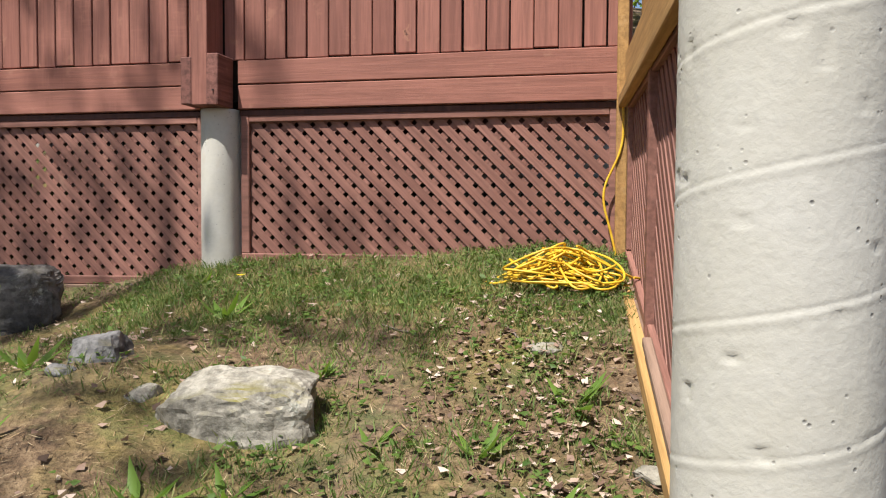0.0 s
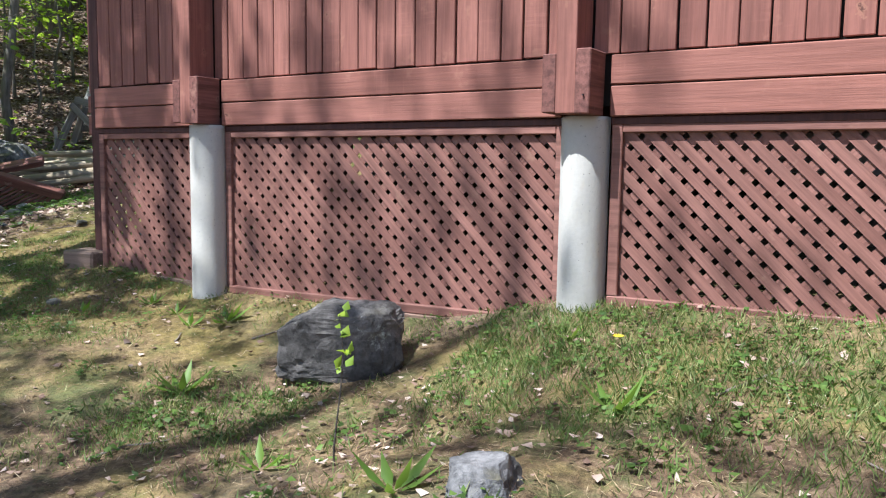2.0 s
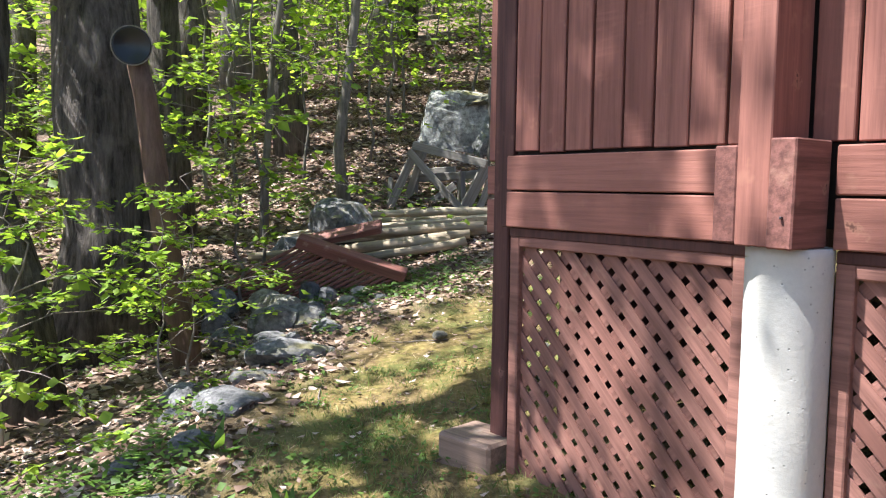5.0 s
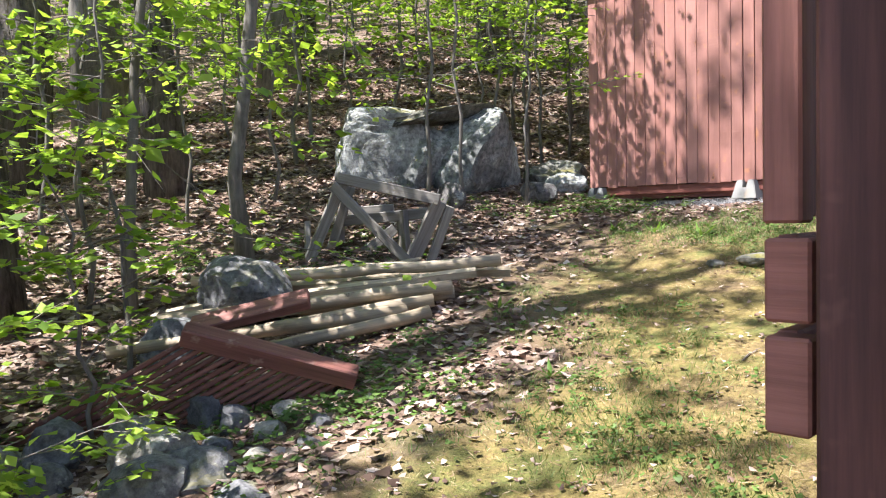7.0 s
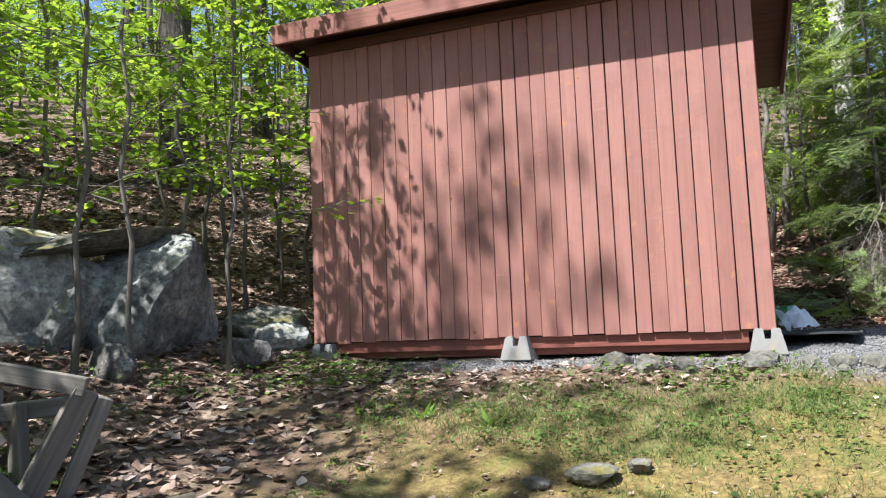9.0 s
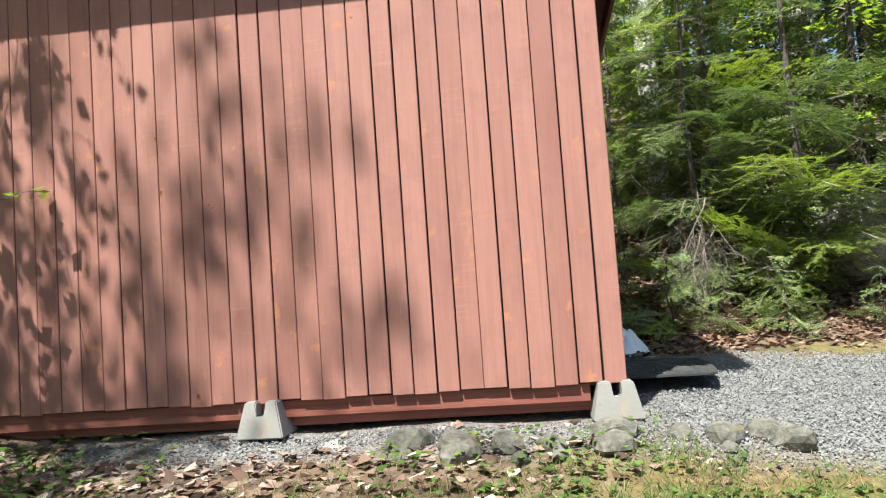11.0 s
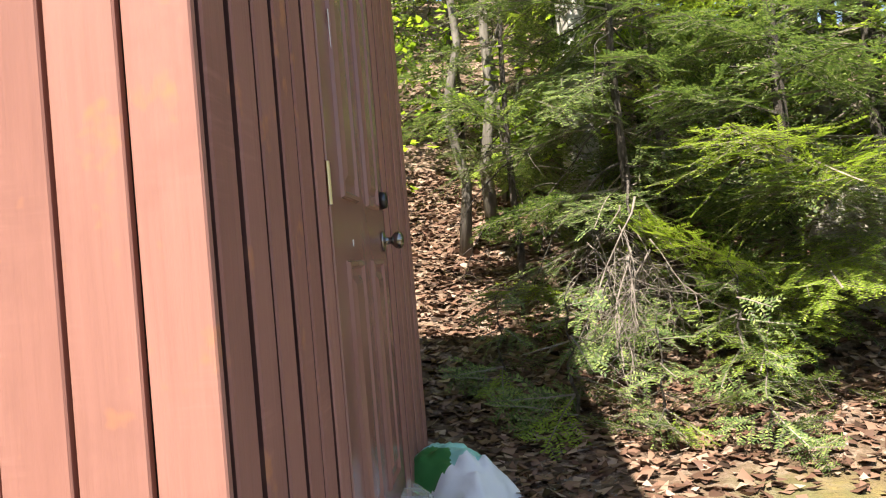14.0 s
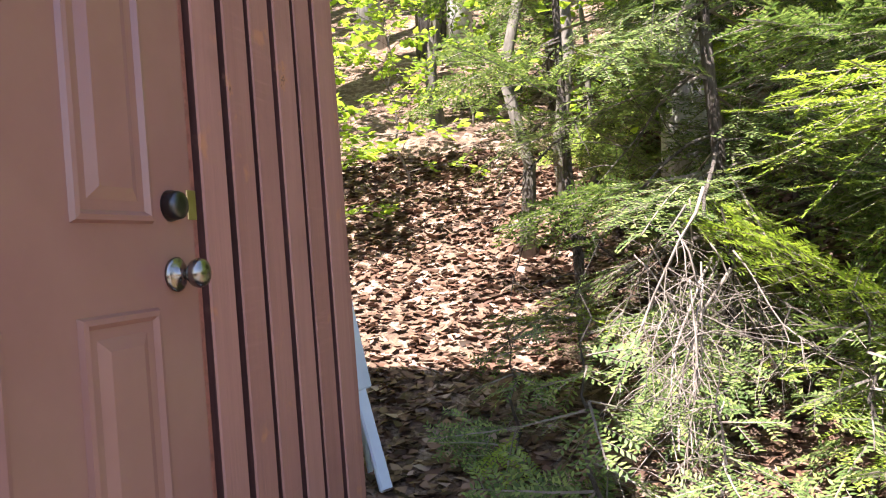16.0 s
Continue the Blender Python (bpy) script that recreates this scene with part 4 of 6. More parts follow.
for i, (x, y, s) in enumerate([(-5.3, 9.05, 0.12), (-5.1, 9.12, 0.08), (-4.35, 7.75, 0.12), (-5.55, 9.0, 0.07), (-6.35, 8.0, 0.06), (-5.0, 5.95, 0.07), (-5.65, 5.9, 0.06), (-4.75, 5.6, 0.06), (-3.9, 8.6, 0.08), (-4.5, 6.7, 0.08), (-4.15, 4.15, 0.05)]):
    rock("stone", x, y, (s, s * 0.8, s * 0.4), M_MOSSROCK, "pale flat stone lying in the moss", 120 + i, i * 50, 0.25, 3, "stone", "stones lying on the lawn")


# ---- timber pile, frame and old railing ----
def pole(a, b, r0, r1, mat, name, label, group, squareish=False):
    a, b = Vector(a), Vector(b)
    n = 9
    pts = [a.lerp(b, i / (n - 1)) + Vector((rng.normal(0, 0.008), rng.normal(0, 0.008), rng.normal(0, 0.006))) for i in range(n)]
    length = (b - a).length
    m = Matrix.Translation(a) @ (b - a).to_track_quat("X", "Z").to_matrix().to_4x4()
    inv = m.inverted()
    v, f = tube([inv @ q for q in pts], np.linspace(r0, r1, n), 5 if squareish else 9)
    me = mesh_of(name, v, f, mat, not squareish)
    return tagged(put(name, me, None, m), label, "log", group)


def gz(x, y, h):
    return (x, y, float(land([(x, y)])[0]) + h)


POLES = [((-6.9, 8.28), (-8.45, 7.05), 0.14, 0.14, 0.045), ((-7.2, 7.95), (-8.2, 6.95), 0.12, 0.12, 0.045), ((-7.0, 7.9), (-8.1, 6.85), 0.09, 0.1, 0.05), ((-7.3, 8.36), (-8.6, 7.42), 0.08, 0.08, 0.045),
         ((-6.78, 8.40), (-8.55, 7.35), 0.20, 0.18, 0.05), ((-6.78, 8.52), (-8.1, 7.70), 0.09, 0.10, 0.045), ((-6.95, 8.05), (-8.35, 6.9), 0.12, 0.17, 0.055), ((-7.1, 7.75), (-8.4, 6.6), 0.07, 0.1, 0.055),
         ((-6.95, 7.80), (-7.9, 6.75), 0.05, 0.06, 0.05), ((-7.25, 8.35), (-8.6, 7.75), 0.07, 0.1, 0.045), ((-7.1, 8.30), (-8.5, 7.5), 0.06, 0.06, 0.05), ((-7.0, 8.15), (-8.3, 7.2), 0.05, 0.05, 0.06),
         ((-7.48, 8.47), (-8.62, 7.60), 0.12, 0.10, 0.032), ((-7.42, 8.38), (-8.5, 7.53), 0.05, 0.04, 0.035), ((-7.05, 8.2), (-7.6, 7.8), 0.12, 0.12, 0.05)]
for (x0, y0), (x1, y1), h0, h1, r in POLES:
    pole(gz(x0, y0, h0), gz(x1, y1, h1), r * 0.84, r * 0.62, M_LOG, "pole", "barkless tan pole in a stacked pile", "poles in the timber pile", r < 0.049)


def beam(name, a, b, w, h, mat, parent, roll=0.0, label=""):
    a, b = Vector(a), Vector(b)
    m = Matrix.Translation((a + b) / 2) @ (b - a).to_track_quat("X", "Z").to_matrix().to_4x4() @ pose(0, 0, 0, roll)
    return put(name, box_mesh((b - a).length, w, h, mat, 0.006), parent, m, label)


# a broken trestle of grey planks leaning against the slope
frame_at = (-8.0, 8.6, float(land([(-8.0, 8.6)])[0]))
trestle = thing("wooden_trestle", pose(*frame_at), "broken weathered grey wooden trestle leaning on the slope", "trestle")


def trestle_beam(name, a, b, w, h, roll=0.0):
    return beam(name, Vector(a) - Vector(frame_at), Vector(b) - Vector(frame_at), w, h, M_GREYWOOD, trestle, roll)


trestle_beam("top_beam", (-8.20, 8.47, 2.50), (-7.49, 8.79, 2.31), 0.06, 0.085)
trestle_beam("leg", (-8.16, 8.52, 2.53), (-8.41, 8.33, 1.84), 0.085, 0.06, 80)
trestle_beam("leg", (-7.50, 8.80, 2.30), (-7.70, 8.68, 1.83), 0.11, 0.05, 70)
trestle_beam("leg", (-7.44, 8.86, 2.26), (-7.60, 8.80, 1.83), 0.07, 0.05, 70)
trestle_beam("brace", (-8.20, 8.40, 2.44), (-7.62, 8.60, 1.82), 0.022, 0.075)
trestle_beam("leg", (-8.28, 8.72, 2.44), (-8.46, 8.62, 1.84), 0.08, 0.06, 80)
trestle_beam("cross_rail", (-8.45, 8.72, 2.16), (-7.66, 9.02, 2.22), 0.05, 0.085)
trestle_beam("cross_rail", (-8.42, 8.82, 2.24), (-8.05, 8.98, 2.26), 0.04, 0.07)
trestle_beam("leg", (-8.42, 8.74, 2.14), (-8.44, 8.72, 1.82), 0.09, 0.05, 80)
trestle_beam("leg", (-7.93, 8.92, 2.23), (-7.85, 8.85, 1.83), 0.13, 0.05, 80)
trestle_beam("brace", (-7.97, 8.88, 2.10), (-8.26, 8.70, 1.84), 0.05, 0.085)
trestle_beam("plank", (-8.55, 8.50, 2.17), (-8.52, 8.46, 1.84), 0.08, 0.045, 80)
trestle_beam("plank", (-8.55, 8.62, 1.90), (-8.02, 8.78, 1.87), 0.09, 0.04)

# old red railing section lying over the bank
railing = thing("railing_section", pose(0, 0, 0), "fallen faded-red railing section lying over the rocky bank", "railing")
ra, rb = Vector((-7.42, 6.32, 1.66)), Vector((-6.80, 6.86, 1.40))
beam("rail", ra, rb, 0.10, 0.09, M_REDRAIL, railing, 20)
rdir = (rb - ra).normalized()
down = Vector((-0.66, -0.40, -0.42))
for i in range(17):
    s = ra + rdir * (0.02 + i * 0.048)
    beam("baluster", s + Vector((0, 0, -0.03)), s + down * 1.35 + Vector((0, 0, -0.02)), 0.026, 0.026, M_REDRAIL, railing)
beam("rail", ra + Vector((-0.07, 0.09, 0.01)), rb + Vector((-0.07, 0.09, 0.0)), 0.05, 0.07, M_REDRAIL, railing, 20)
beam("rail", ra + down * 1.3, ra + down * 1.3 + rdir * 0.8, 0.04, 0.09, M_REDRAIL, railing)
tagged(beam("red_plank", (-7.90, 6.78, 1.60), (-7.36, 7.16, 1.745), 0.14, 0.06, M_REDRAIL, None, 30), "faded red plank lying on the pole pile", "plank")


# ---- trees, saplings and undergrowth ----
def limb_path(start, way, length, n, droop, wander, r):
    p, d = [np.array(start, float)], np.array(way, float)
    d /= np.linalg.norm(d)
    for _ in range(n):
        d = d + np.array([r.gauss(0, wander), r.gauss(0, wander), r.gauss(0, wander) - droop])
        d /= np.linalg.norm(d)
        p.append(p[-1] + d * length / n)
    return np.array(p)


def leaf_spray(points, ways, r, size, per, out_c, out_a, out_x):
    """Leaves set flat on both sides of a twig."""
    for p, w in zip(points, ways):
        side = np.cross(w, (0, 0, 1))
        side /= np.linalg.norm(side) + 1e-6
        for _ in range(per):
            s = r.choice((-1, 1))
            a = w * r.uniform(0.2, 0.8) + side * s * r.uniform(0.4, 1.0) + np.array([0, 0, r.gauss(-0.12, 0.25)])
            a /= np.linalg.norm(a)
            x = np.cross(a, (r.gauss(0, 0.35), r.gauss(0, 0.35), 1))
            x /= np.linalg.norm(x) + 1e-6
            l = size * r.uniform(0.6, 1.25)
            out_c.append(p + a * l * 0.6 + np.array([r.gauss(0, 0.02), r.gauss(0, 0.02), r.gauss(0, 0.015)]))
            out_a.append(a * l)
            out_x.append(x * l * r.uniform(0.6, 0.8))


def leafy_tree(seed, height, radius, first, limbs, reach, leaf, per, bark, rise=0.35, lean=(0, 0), twigs=5, sides=8, bend=0.03):
    """Meshes of a broadleaved tree: wood and leaves."""
    r = random.Random(seed)
    wood = Heap()
    n = 12
    trunk = [np.array([lean[0] * (i / n) * height + r.gauss(0, bend) * (i > 0), lean[1] * (i / n) * height + r.gauss(0, bend) * (i > 0), height * i / n - 0.15 * (i == 0)]) for i in range(n + 1)]
    radii = [radius * (1.35 if i == 0 else 1.0) * (1 - 0.82 * i / n) for i in range(n + 1)]
    wood.add(*tube(trunk, radii, sides))
    c, a, x = [], [], []
    for j in range(limbs):
        f = first + (1 - first) * (j + r.random()) / limbs
        k = min(f * n, n - 0.01)
        p0 = trunk[int(k)] + (trunk[int(k) + 1] - trunk[int(k)]) * (k - int(k))
        ang = j * 2.4 + r.uniform(-0.5, 0.5)
        length = reach * (1.15 - 0.6 * f) * r.uniform(0.6, 1.15)
        path = limb_path(p0, (math.cos(ang), math.sin(ang), rise + r.uniform(-0.2, 0.2)), length, 6, 0.06, 0.10, r)
        r0 = max(0.35 * radius * (1 - 0.75 * f), 0.004)
        wood.add(*tube(path[::2], np.linspace(r0, 0.0025, 4), 4, False))
        for q in range(twigs):
            u = 0.25 + 0.75 * (q + r.random()) / twigs
            ku = min(u * 6, 5.99)
            s = path[int(ku)] + (path[int(ku) + 1] - path[int(ku)]) * (ku - int(ku))
            w = path[int(ku) + 1] - path[int(ku)]
            w /= np.linalg.norm(w)
            off = np.cross(w, (0, 0, 1)) * r.choice((-1, 1))
            tw = limb_path(s, w * 0.6 + off * r.uniform(0.3, 1) + np.array([0, 0, r.uniform(-0.1, 0.3)]), length * r.uniform(0.25, 0.5), 4, 0.05, 0.12, r)
            wood.add(*tube(tw[::2], np.linspace(max(r0 * 0.4, 0.003), 0.0015, 3), 3, False))
            ways = np.gradient(tw, axis=0)
            ways /= np.linalg.norm(ways, axis=1)[:, None]
            leaf_spray(tw[1:], ways[1:], r, leaf, per, c, a, x)
    return wood.mesh("wood", bark, True), blades("leaves", np.array(c), np.array(a), np.array(x), M_LEAF, 0.12)


def plant_tree(name, meshes, x, y, label, group, turn=0.0, scale=1.0, sink=0.0, category="tree"):
    z = float(land([(x, y)])[0])
    ob = thing(name, pose(x, y, z - sink, 0, 0, turn) @ Matrix.Scale(scale, 4), label, category, group)
    put("trunk", meshes[0], ob)
    put("crown", meshes[1], ob)
    return ob


# tall trees with high crowns, saplings, and bushes
TALL = [leafy_tree(100 + i, 15, 0.16 + 0.05 * i, 0.60, 9, 2.8, 0.13, 1, (M_BARK, M_BARK, M_BARK_GREY, M_BARK)[i], 0.5, (0.01 * (i - 1.5), 0.012 * (i % 2)), 4, 10, 0.07) for i in range(4)]
SLIM = [leafy_tree(120 + i, 8.5, 0.055 + 0.012 * i, 0.25, 13, 1.8, 0.11, 2, M_BARK_GREY, 0.35, (0.02, -0.02 * i), 4, 7, 0.05) for i in range(3)]
SAPLING = [leafy_tree(140 + i, 3.6, 0.022, 0.12, 17, 1.15, 0.085, 3, M_BARK_GREY, 0.3, (0.04 * (i - 1), 0.03), 4, 6, 0.03) for i in range(4)]
BUSH = [leafy_tree(160 + i, 1.5, 0.012, 0.05, 14, 0.75, 0.07, 3, M_TWIG, 0.45, (0.1 * (i - 1), 0.05), 4, 5, 0.03) for i in range(3)]

SPARSE = leafy_tree(150, 5.2, 0.020, 0.20, 17, 1.2, 0.075, 2, M_BARK_GREY, 0.25, (0.02, 0.01), 4, 6, 0.03)

# named trunks beside the path
big = leafy_tree(201, 9.6, 0.36, 0.66, 12, 2.2, 0.12, 2, M_BARK, 0.5, (-0.005, 0.004), 4, 20, 0.05)
plant_tree("tree", big, -8.2, 5.25, "tall tree with thick dark shaggy bark", "tall forest trees", 30)
side = leafy_tree(202, 9, 0.15, 0.5, 10, 2.0, 0.11, 2, M_BARK, 0.5, (-0.16, -0.03), 5, 12, 0.05)
plant_tree("tree", side, -7.45, 4.40, "leaning dark-barked tree beside the thick trunk", "tall forest trees", 0)
thin = leafy_tree(203, 6, 0.065, 0.4, 14, 1.6, 0.10, 2, M_BARK, 0.4, (-0.30, 0.0), 5, 9, 0.08)
plant_tree("tree", thin, -7.25, 4.05, "thin dark leaning stem", "tall forest trees", 10)
plant_tree("tree", thin, -7.9, 3.9, "thin dark leaning stem", "tall forest trees", -25, 0.9)
fork = leafy_tree(204, 6.5, 0.040, 0.20, 15, 1.6, 0.095, 3, M_BARK_GREY, 0.7, (0.05, 0.05), 5, 8, 0.05)
plant_tree("sapling", fork, -8.86, 7.09, "grey forked sapling behind the timber pile", "saplings", 0)
plant_tree("sapling", SLIM[1], -8.75, 8.05, "slim grey sapling behind the timber pile", "saplings", 70, 0.9)
for x, y, t in ((-8.35, 9.95, 0), (-8.05, 10.1, 200)):
    plant_tree("sapling", SPARSE, x, y, "thin sapling before the boulder", "saplings", t, 1.0)
for i, (x, y, sc) in enumerate([(-10.4, 8.7, 1.1), (-11.8, 8.0, 1.2), (-12.6, 9.6, 1.1), (-10.2, 14.8, 0.8), (-10.8, 19.2, 1.0), (-8.2, 15.5, 0.7), (-12.3, 12.2, 1.0), (-9.0, 18.2, 0.9),
                                (-13.5, 6.7, 1.1), (-7.5, 20.0, 1.0), (-14.5, 15.0, 1.1), (-5.0, 18.0, 1.0), (-6.3, 15.4, 0.7)]):
    plant_tree("tree", TALL[i % 4], x, y, "tall forest tree on the leaf-strewn slope", "tall forest trees", i * 67, sc)


def scatter(count, x0, x1, y0, y1, allow, gap, seed):
    r = random.Random(seed)
    got = []
    for _ in range(count * 12):
        if len(got) >= count:
            break
        x, y = r.uniform(x0, x1), r.uniform(y0, y1)
        if allow(x, y) and all((x - a) ** 2 + (y - b) ** 2 > gap * gap for a, b in got):
            got.append((x, y))
    return got


def in_woods(x, y):
    """Forest ground well clear of the lawn, the deck, the shed and the firs."""
    p = SHED_INV @ Vector((x, y, 0))
    if -3.8 < p.x < 0.8 and -4 < p.y < 2.9:
        return False
    if y < 10.5:
        return x < -7.9 - 0.15 * max(0, y - 7) and not (y < 5.6 and x > -8.4) and not (-10.3 < x and 9.8 < y < 12)
    return x < -7.6 if y < 13.5 else x < -4.8


for i, (x, y) in enumerate(scatter(34, -30, -3, 4, 36, lambda x, y: in_woods(x, y) and math.hypot(x + 5, y - 7) > 9.5 and not (-12.0 < 0.819 * x - 0.574 * y < -6.5 and 0.574 * x + 0.819 * y < 6), 1.7, 3)):
    plant_tree("tree", TALL[i % 4] if i % 3 else SLIM[i % 3], x, y, "forest tree further up the slope", "tall forest trees", i * 83, 0.75 + 0.4 * ((i * 37) % 10) / 10)
def open_slope(x, y):
    """The stretch of slope seen past the trestle and the boulder, where little grows."""
    return in_woods(x, y) and not (-11.6 < x and 8.6 < y < 14.2)


for i, (x, y) in enumerate(scatter(52, -19, -3.5, 3.5, 24, open_slope, 0.9, 8)):
    plant_tree("sapling", SAPLING[i % 4], x, y, "leafy sapling in the undergrowth", "saplings", i * 71, 0.7 + 0.7 * ((i * 53) % 10) / 10)
LAYER = [leafy_tree(151 + i, 4.4, 0.020, 0.22, 14, 1.5, 0.105, 2, M_BARK_GREY, 0.12, (0.03 * (i - 1), 0.02), 5, 6, 0.03) for i in range(3)]
for i, (x, y) in enumerate([(-9.6, 8.2), (-10.1, 9.3), (-9.9, 7.2), (-9.6, 5.6), (-10.6, 11.6), (-8.9, 12.9), (-8.4, 13.6), (-11.2, 10.2), (-10.7, 13.4), (-8.1, 14.3), (-7.8, 12.9), (-9.0, 4.6), (-10.6, 7.9), (-9.4, 9.0), (-9.9, 9.9), (-8.35, 12.2), (-10.4, 10.7), (-9.2, 7.0), (-8.1, 6.5), (-9.0, 5.9), (-8.35, 11.45), (-8.95, 12.0), (-8.0, 12.5), (-9.7, 11.5)]):
    plant_tree("sapling", LAYER[i % 3], x, y, "young maple with thin layers of spring leaves", "saplings", i * 83, 0.8 + 0.05 * (i * 7 % 9))
for i, (x, y) in enumerate(scatter(40, -15, -4, 3.2, 20, lambda x, y: open_slope(x, y) and not (x > -9.6 and y > 5.5), 0.7, 9)):
    plant_tree("bush", BUSH[i % 3], x, y, "low leafy bush in the leaf litter", "bushes", i * 71, 0.7 + 0.6 * ((i * 53) % 10) / 10, category="bush")
for i, (x, y, sc) in enumerate([(-6.65, 4.75, 0.7), (-6.85, 5.05, 0.8), (-7.8, 6.1, 1.15), (-7.2, 4.1, 1.1), (-6.7, 3.8, 0.9)]):
    plant_tree("bush", BUSH[i % 3], x, y, "leafy green bush at the foot of the trees", "bushes", i * 97, sc, category="bush")
# mostly unseen sunny-side trees, added so their crowns dapple the deck and the shed
LEAFY = leafy_tree(131, 13, 0.17, 0.45, 20, 2.8, 0.10, 4, M_BARK, 0.5, (0.01, 0.01), 5, 10, 0.06)
for i, (x, y) in enumerate([(-6.7, 0.4), (-4.7, -0.5), (-7.3, 1.7), (-9.4, 6.5)]):
    plant_tree("tree", LEAFY, x, y, "tall forest tree on the sunny side", "tall forest trees", i * 51, 0.95)
# unseen tree, placed so that its crown shades the corner of the deck
DENSE = leafy_tree(132, 7.5, 0.07, 0.45, 16, 1.3, 0.13, 4, M_BARK, 0.5, (0.01, 0.01), 5, 9, 0.05)
plant_tree("tree", DENSE, -5.9, 2.85, "slim dense-crowned tree out of view, added to shade the deck corner", "tall forest trees")


# ---- firs ----
def fir_branch(r, length, fresh, out, wood, m, fine=1.0):
    """One flat fir branch along +x of m: a stem, paired twigs, needles in two rows."""
    stem = limb_path((0, 0, 0), (1, r.gauss(0, 0.08), 0.05), length, 6, 0.035, 0.035, r)
    runs = [(stem, 0.004 + 0.004 * length)]
    nt = max(4, int(length / (0.042 * fine)))
    for i in range(nt):
        u = 0.22 + 0.76 * i / nt
        k = min(u * 6, 5.99)
        s = stem[int(k)] + (stem[int(k) + 1] - stem[int(k)]) * (k - int(k))
        side = 1 if i % 2 else -1
        l = length * 0.5 * (1.08 - u) * r.uniform(0.7, 1.15) + 0.05
        tw = limb_path(s, (0.6, side * r.uniform(0.6, 1.0), r.gauss(-0.14, 0.22)), l, 4, 0.05, 0.10, r)
        runs.append((tw, 0.0018))
        if l > 0.16:
            for v in (0.3, 0.5, 0.75):
                q = tw[int(v * 4)]
                runs.append((limb_path(q, (0.8, side * r.uniform(-0.8, 0.5), r.gauss(0, 0.12)), l * 0.42, 3, 0.02, 0.05, r), 0.0012))
    mm = np.array(m.to_3x3())
    o = np.array(m.translation)
    for path, rad in runs:
        w = path @ mm.T + o
        ends = w if rad > 0.002 else w[[0, -1]]
        wood.add(*tube(ends, np.linspace(rad, rad * 0.4, len(ends)), 3, False))
        seg = np.linalg.norm(np.diff(w, axis=0), axis=1).sum()
        n = max(3, int(seg / (0.0150 * fine)))
        t = np.linspace(0.12, 1, n) * (len(w) - 1)
        i0 = np.minimum(t.astype(int), len(w) - 2)
        pts = w[i0] + (w[i0 + 1] - w[i0]) * (t - i0)[:, None]
        d = w[i0 + 1] - w[i0]
        d /= np.linalg.norm(d, axis=1)[:, None] + 1e-9
        upv = mm @ np.array([0, 0, 1.0])
        sd = np.cross(d, upv)
        for s in (-1, 1):
            a = d * 0.55 + s * sd * 0.8 + upv * 0.15 + np.array([[r.gauss(0, 0.12) for _ in range(3)] for _ in range(n)])
            a *= 0.028 * fine ** 0.5 / np.linalg.norm(a, axis=1)[:, None]
            x = np.cross(a, upv)
            x *= 0.0105 * fine / (np.linalg.norm(x, axis=1)[:, None] + 1e-9)
            out[1 if fresh else 0].append((pts + a * 0.5, a, x))


def fir(seed, height, radius, reach, first, whorls, per, fresh_share=0.25, dead=10, fine=1.0):
    """A fir: a straight trunk, whorls of flat branches, dead grey branches low down."""
    r = random.Random(seed)
    wood, twigs, out = Heap(), Heap(), ([], [])
    n = 10
    trunk = [np.array([r.gauss(0, 0.015), r.gauss(0, 0.015), height * i / n - 0.1 * (i == 0)]) for i in range(n + 1)]
    wood.add(*tube(trunk, [radius * (1 - 0.9 * i / n) for i in range(n + 1)], 10))
    for j in range(whorls):
        f = first + (0.97 - first) * j / whorls
        for q in range(per):
            ang = math.degrees(q * 2 * math.pi / per + j * 0.9) + r.uniform(-20, 20)
            l = reach * (1.0 - 0.85 * (f - first) / (1 - first)) * r.uniform(0.65, 1.1)
            m = pose(0, 0, height * f + r.uniform(-0.06, 0.06), 0, 0, ang) @ pose(0, 0, 0, r.gauss(0, 24), r.uniform(-18, 32), 0)
            fir_branch(r, l, r.random() < fresh_share, out, twigs, m, fine)
    for q in range(dead):
        ang = r.uniform(0, 6.28)
        p = limb_path((0, 0, height * r.uniform(0.08, 0.45)), (math.cos(ang), math.sin(ang), r.uniform(-0.7, 0.1)), reach * r.uniform(0.4, 0.9), 7, 0.07, 0.12, r)
        wood.add(*tube(p, np.linspace(0.008, 0.002, 8), 4, False))
        for i in (2, 3, 4, 5, 6):
            t = limb_path(p[i], (math.cos(ang) + r.gauss(0, 0.8), math.sin(ang) + r.gauss(0, 0.8), r.gauss(-0.4, 0.4)), reach * r.uniform(0.12, 0.3), 4, 0.05, 0.2, r)
            wood.add(*tube(t, np.linspace(0.0035, 0.001, 5), 3, False))
    meshes = [wood.mesh("wood", M_BARK, True), twigs.mesh("twigs", M_TWIG)]
    for which, mat in ((0, M_NEEDLE), (1, M_NEEDLE_NEW)):
        if out[which]:
            meshes.append(blades("needles", *[np.concatenate([o[k] for o in out[which]]) for k in range(3)], mat, 0.0))
    return meshes


def plant_fir(meshes, x, y, turn, scale=1.0, label="young fir with drooping green branches", sink=0.02):
    ob = thing("fir", pose(x, y, float(land([(x, y)])[0]) - sink, 0, 0, turn) @ Matrix.Scale(scale, 4), label, "fir tree", "firs by the shed")
    for name, me in zip(("trunk", "branchwork", "foliage", "new_growth"), meshes):
        tagged(put(name, me, ob), kind="" if name == "trunk" else "stuff")
    return ob


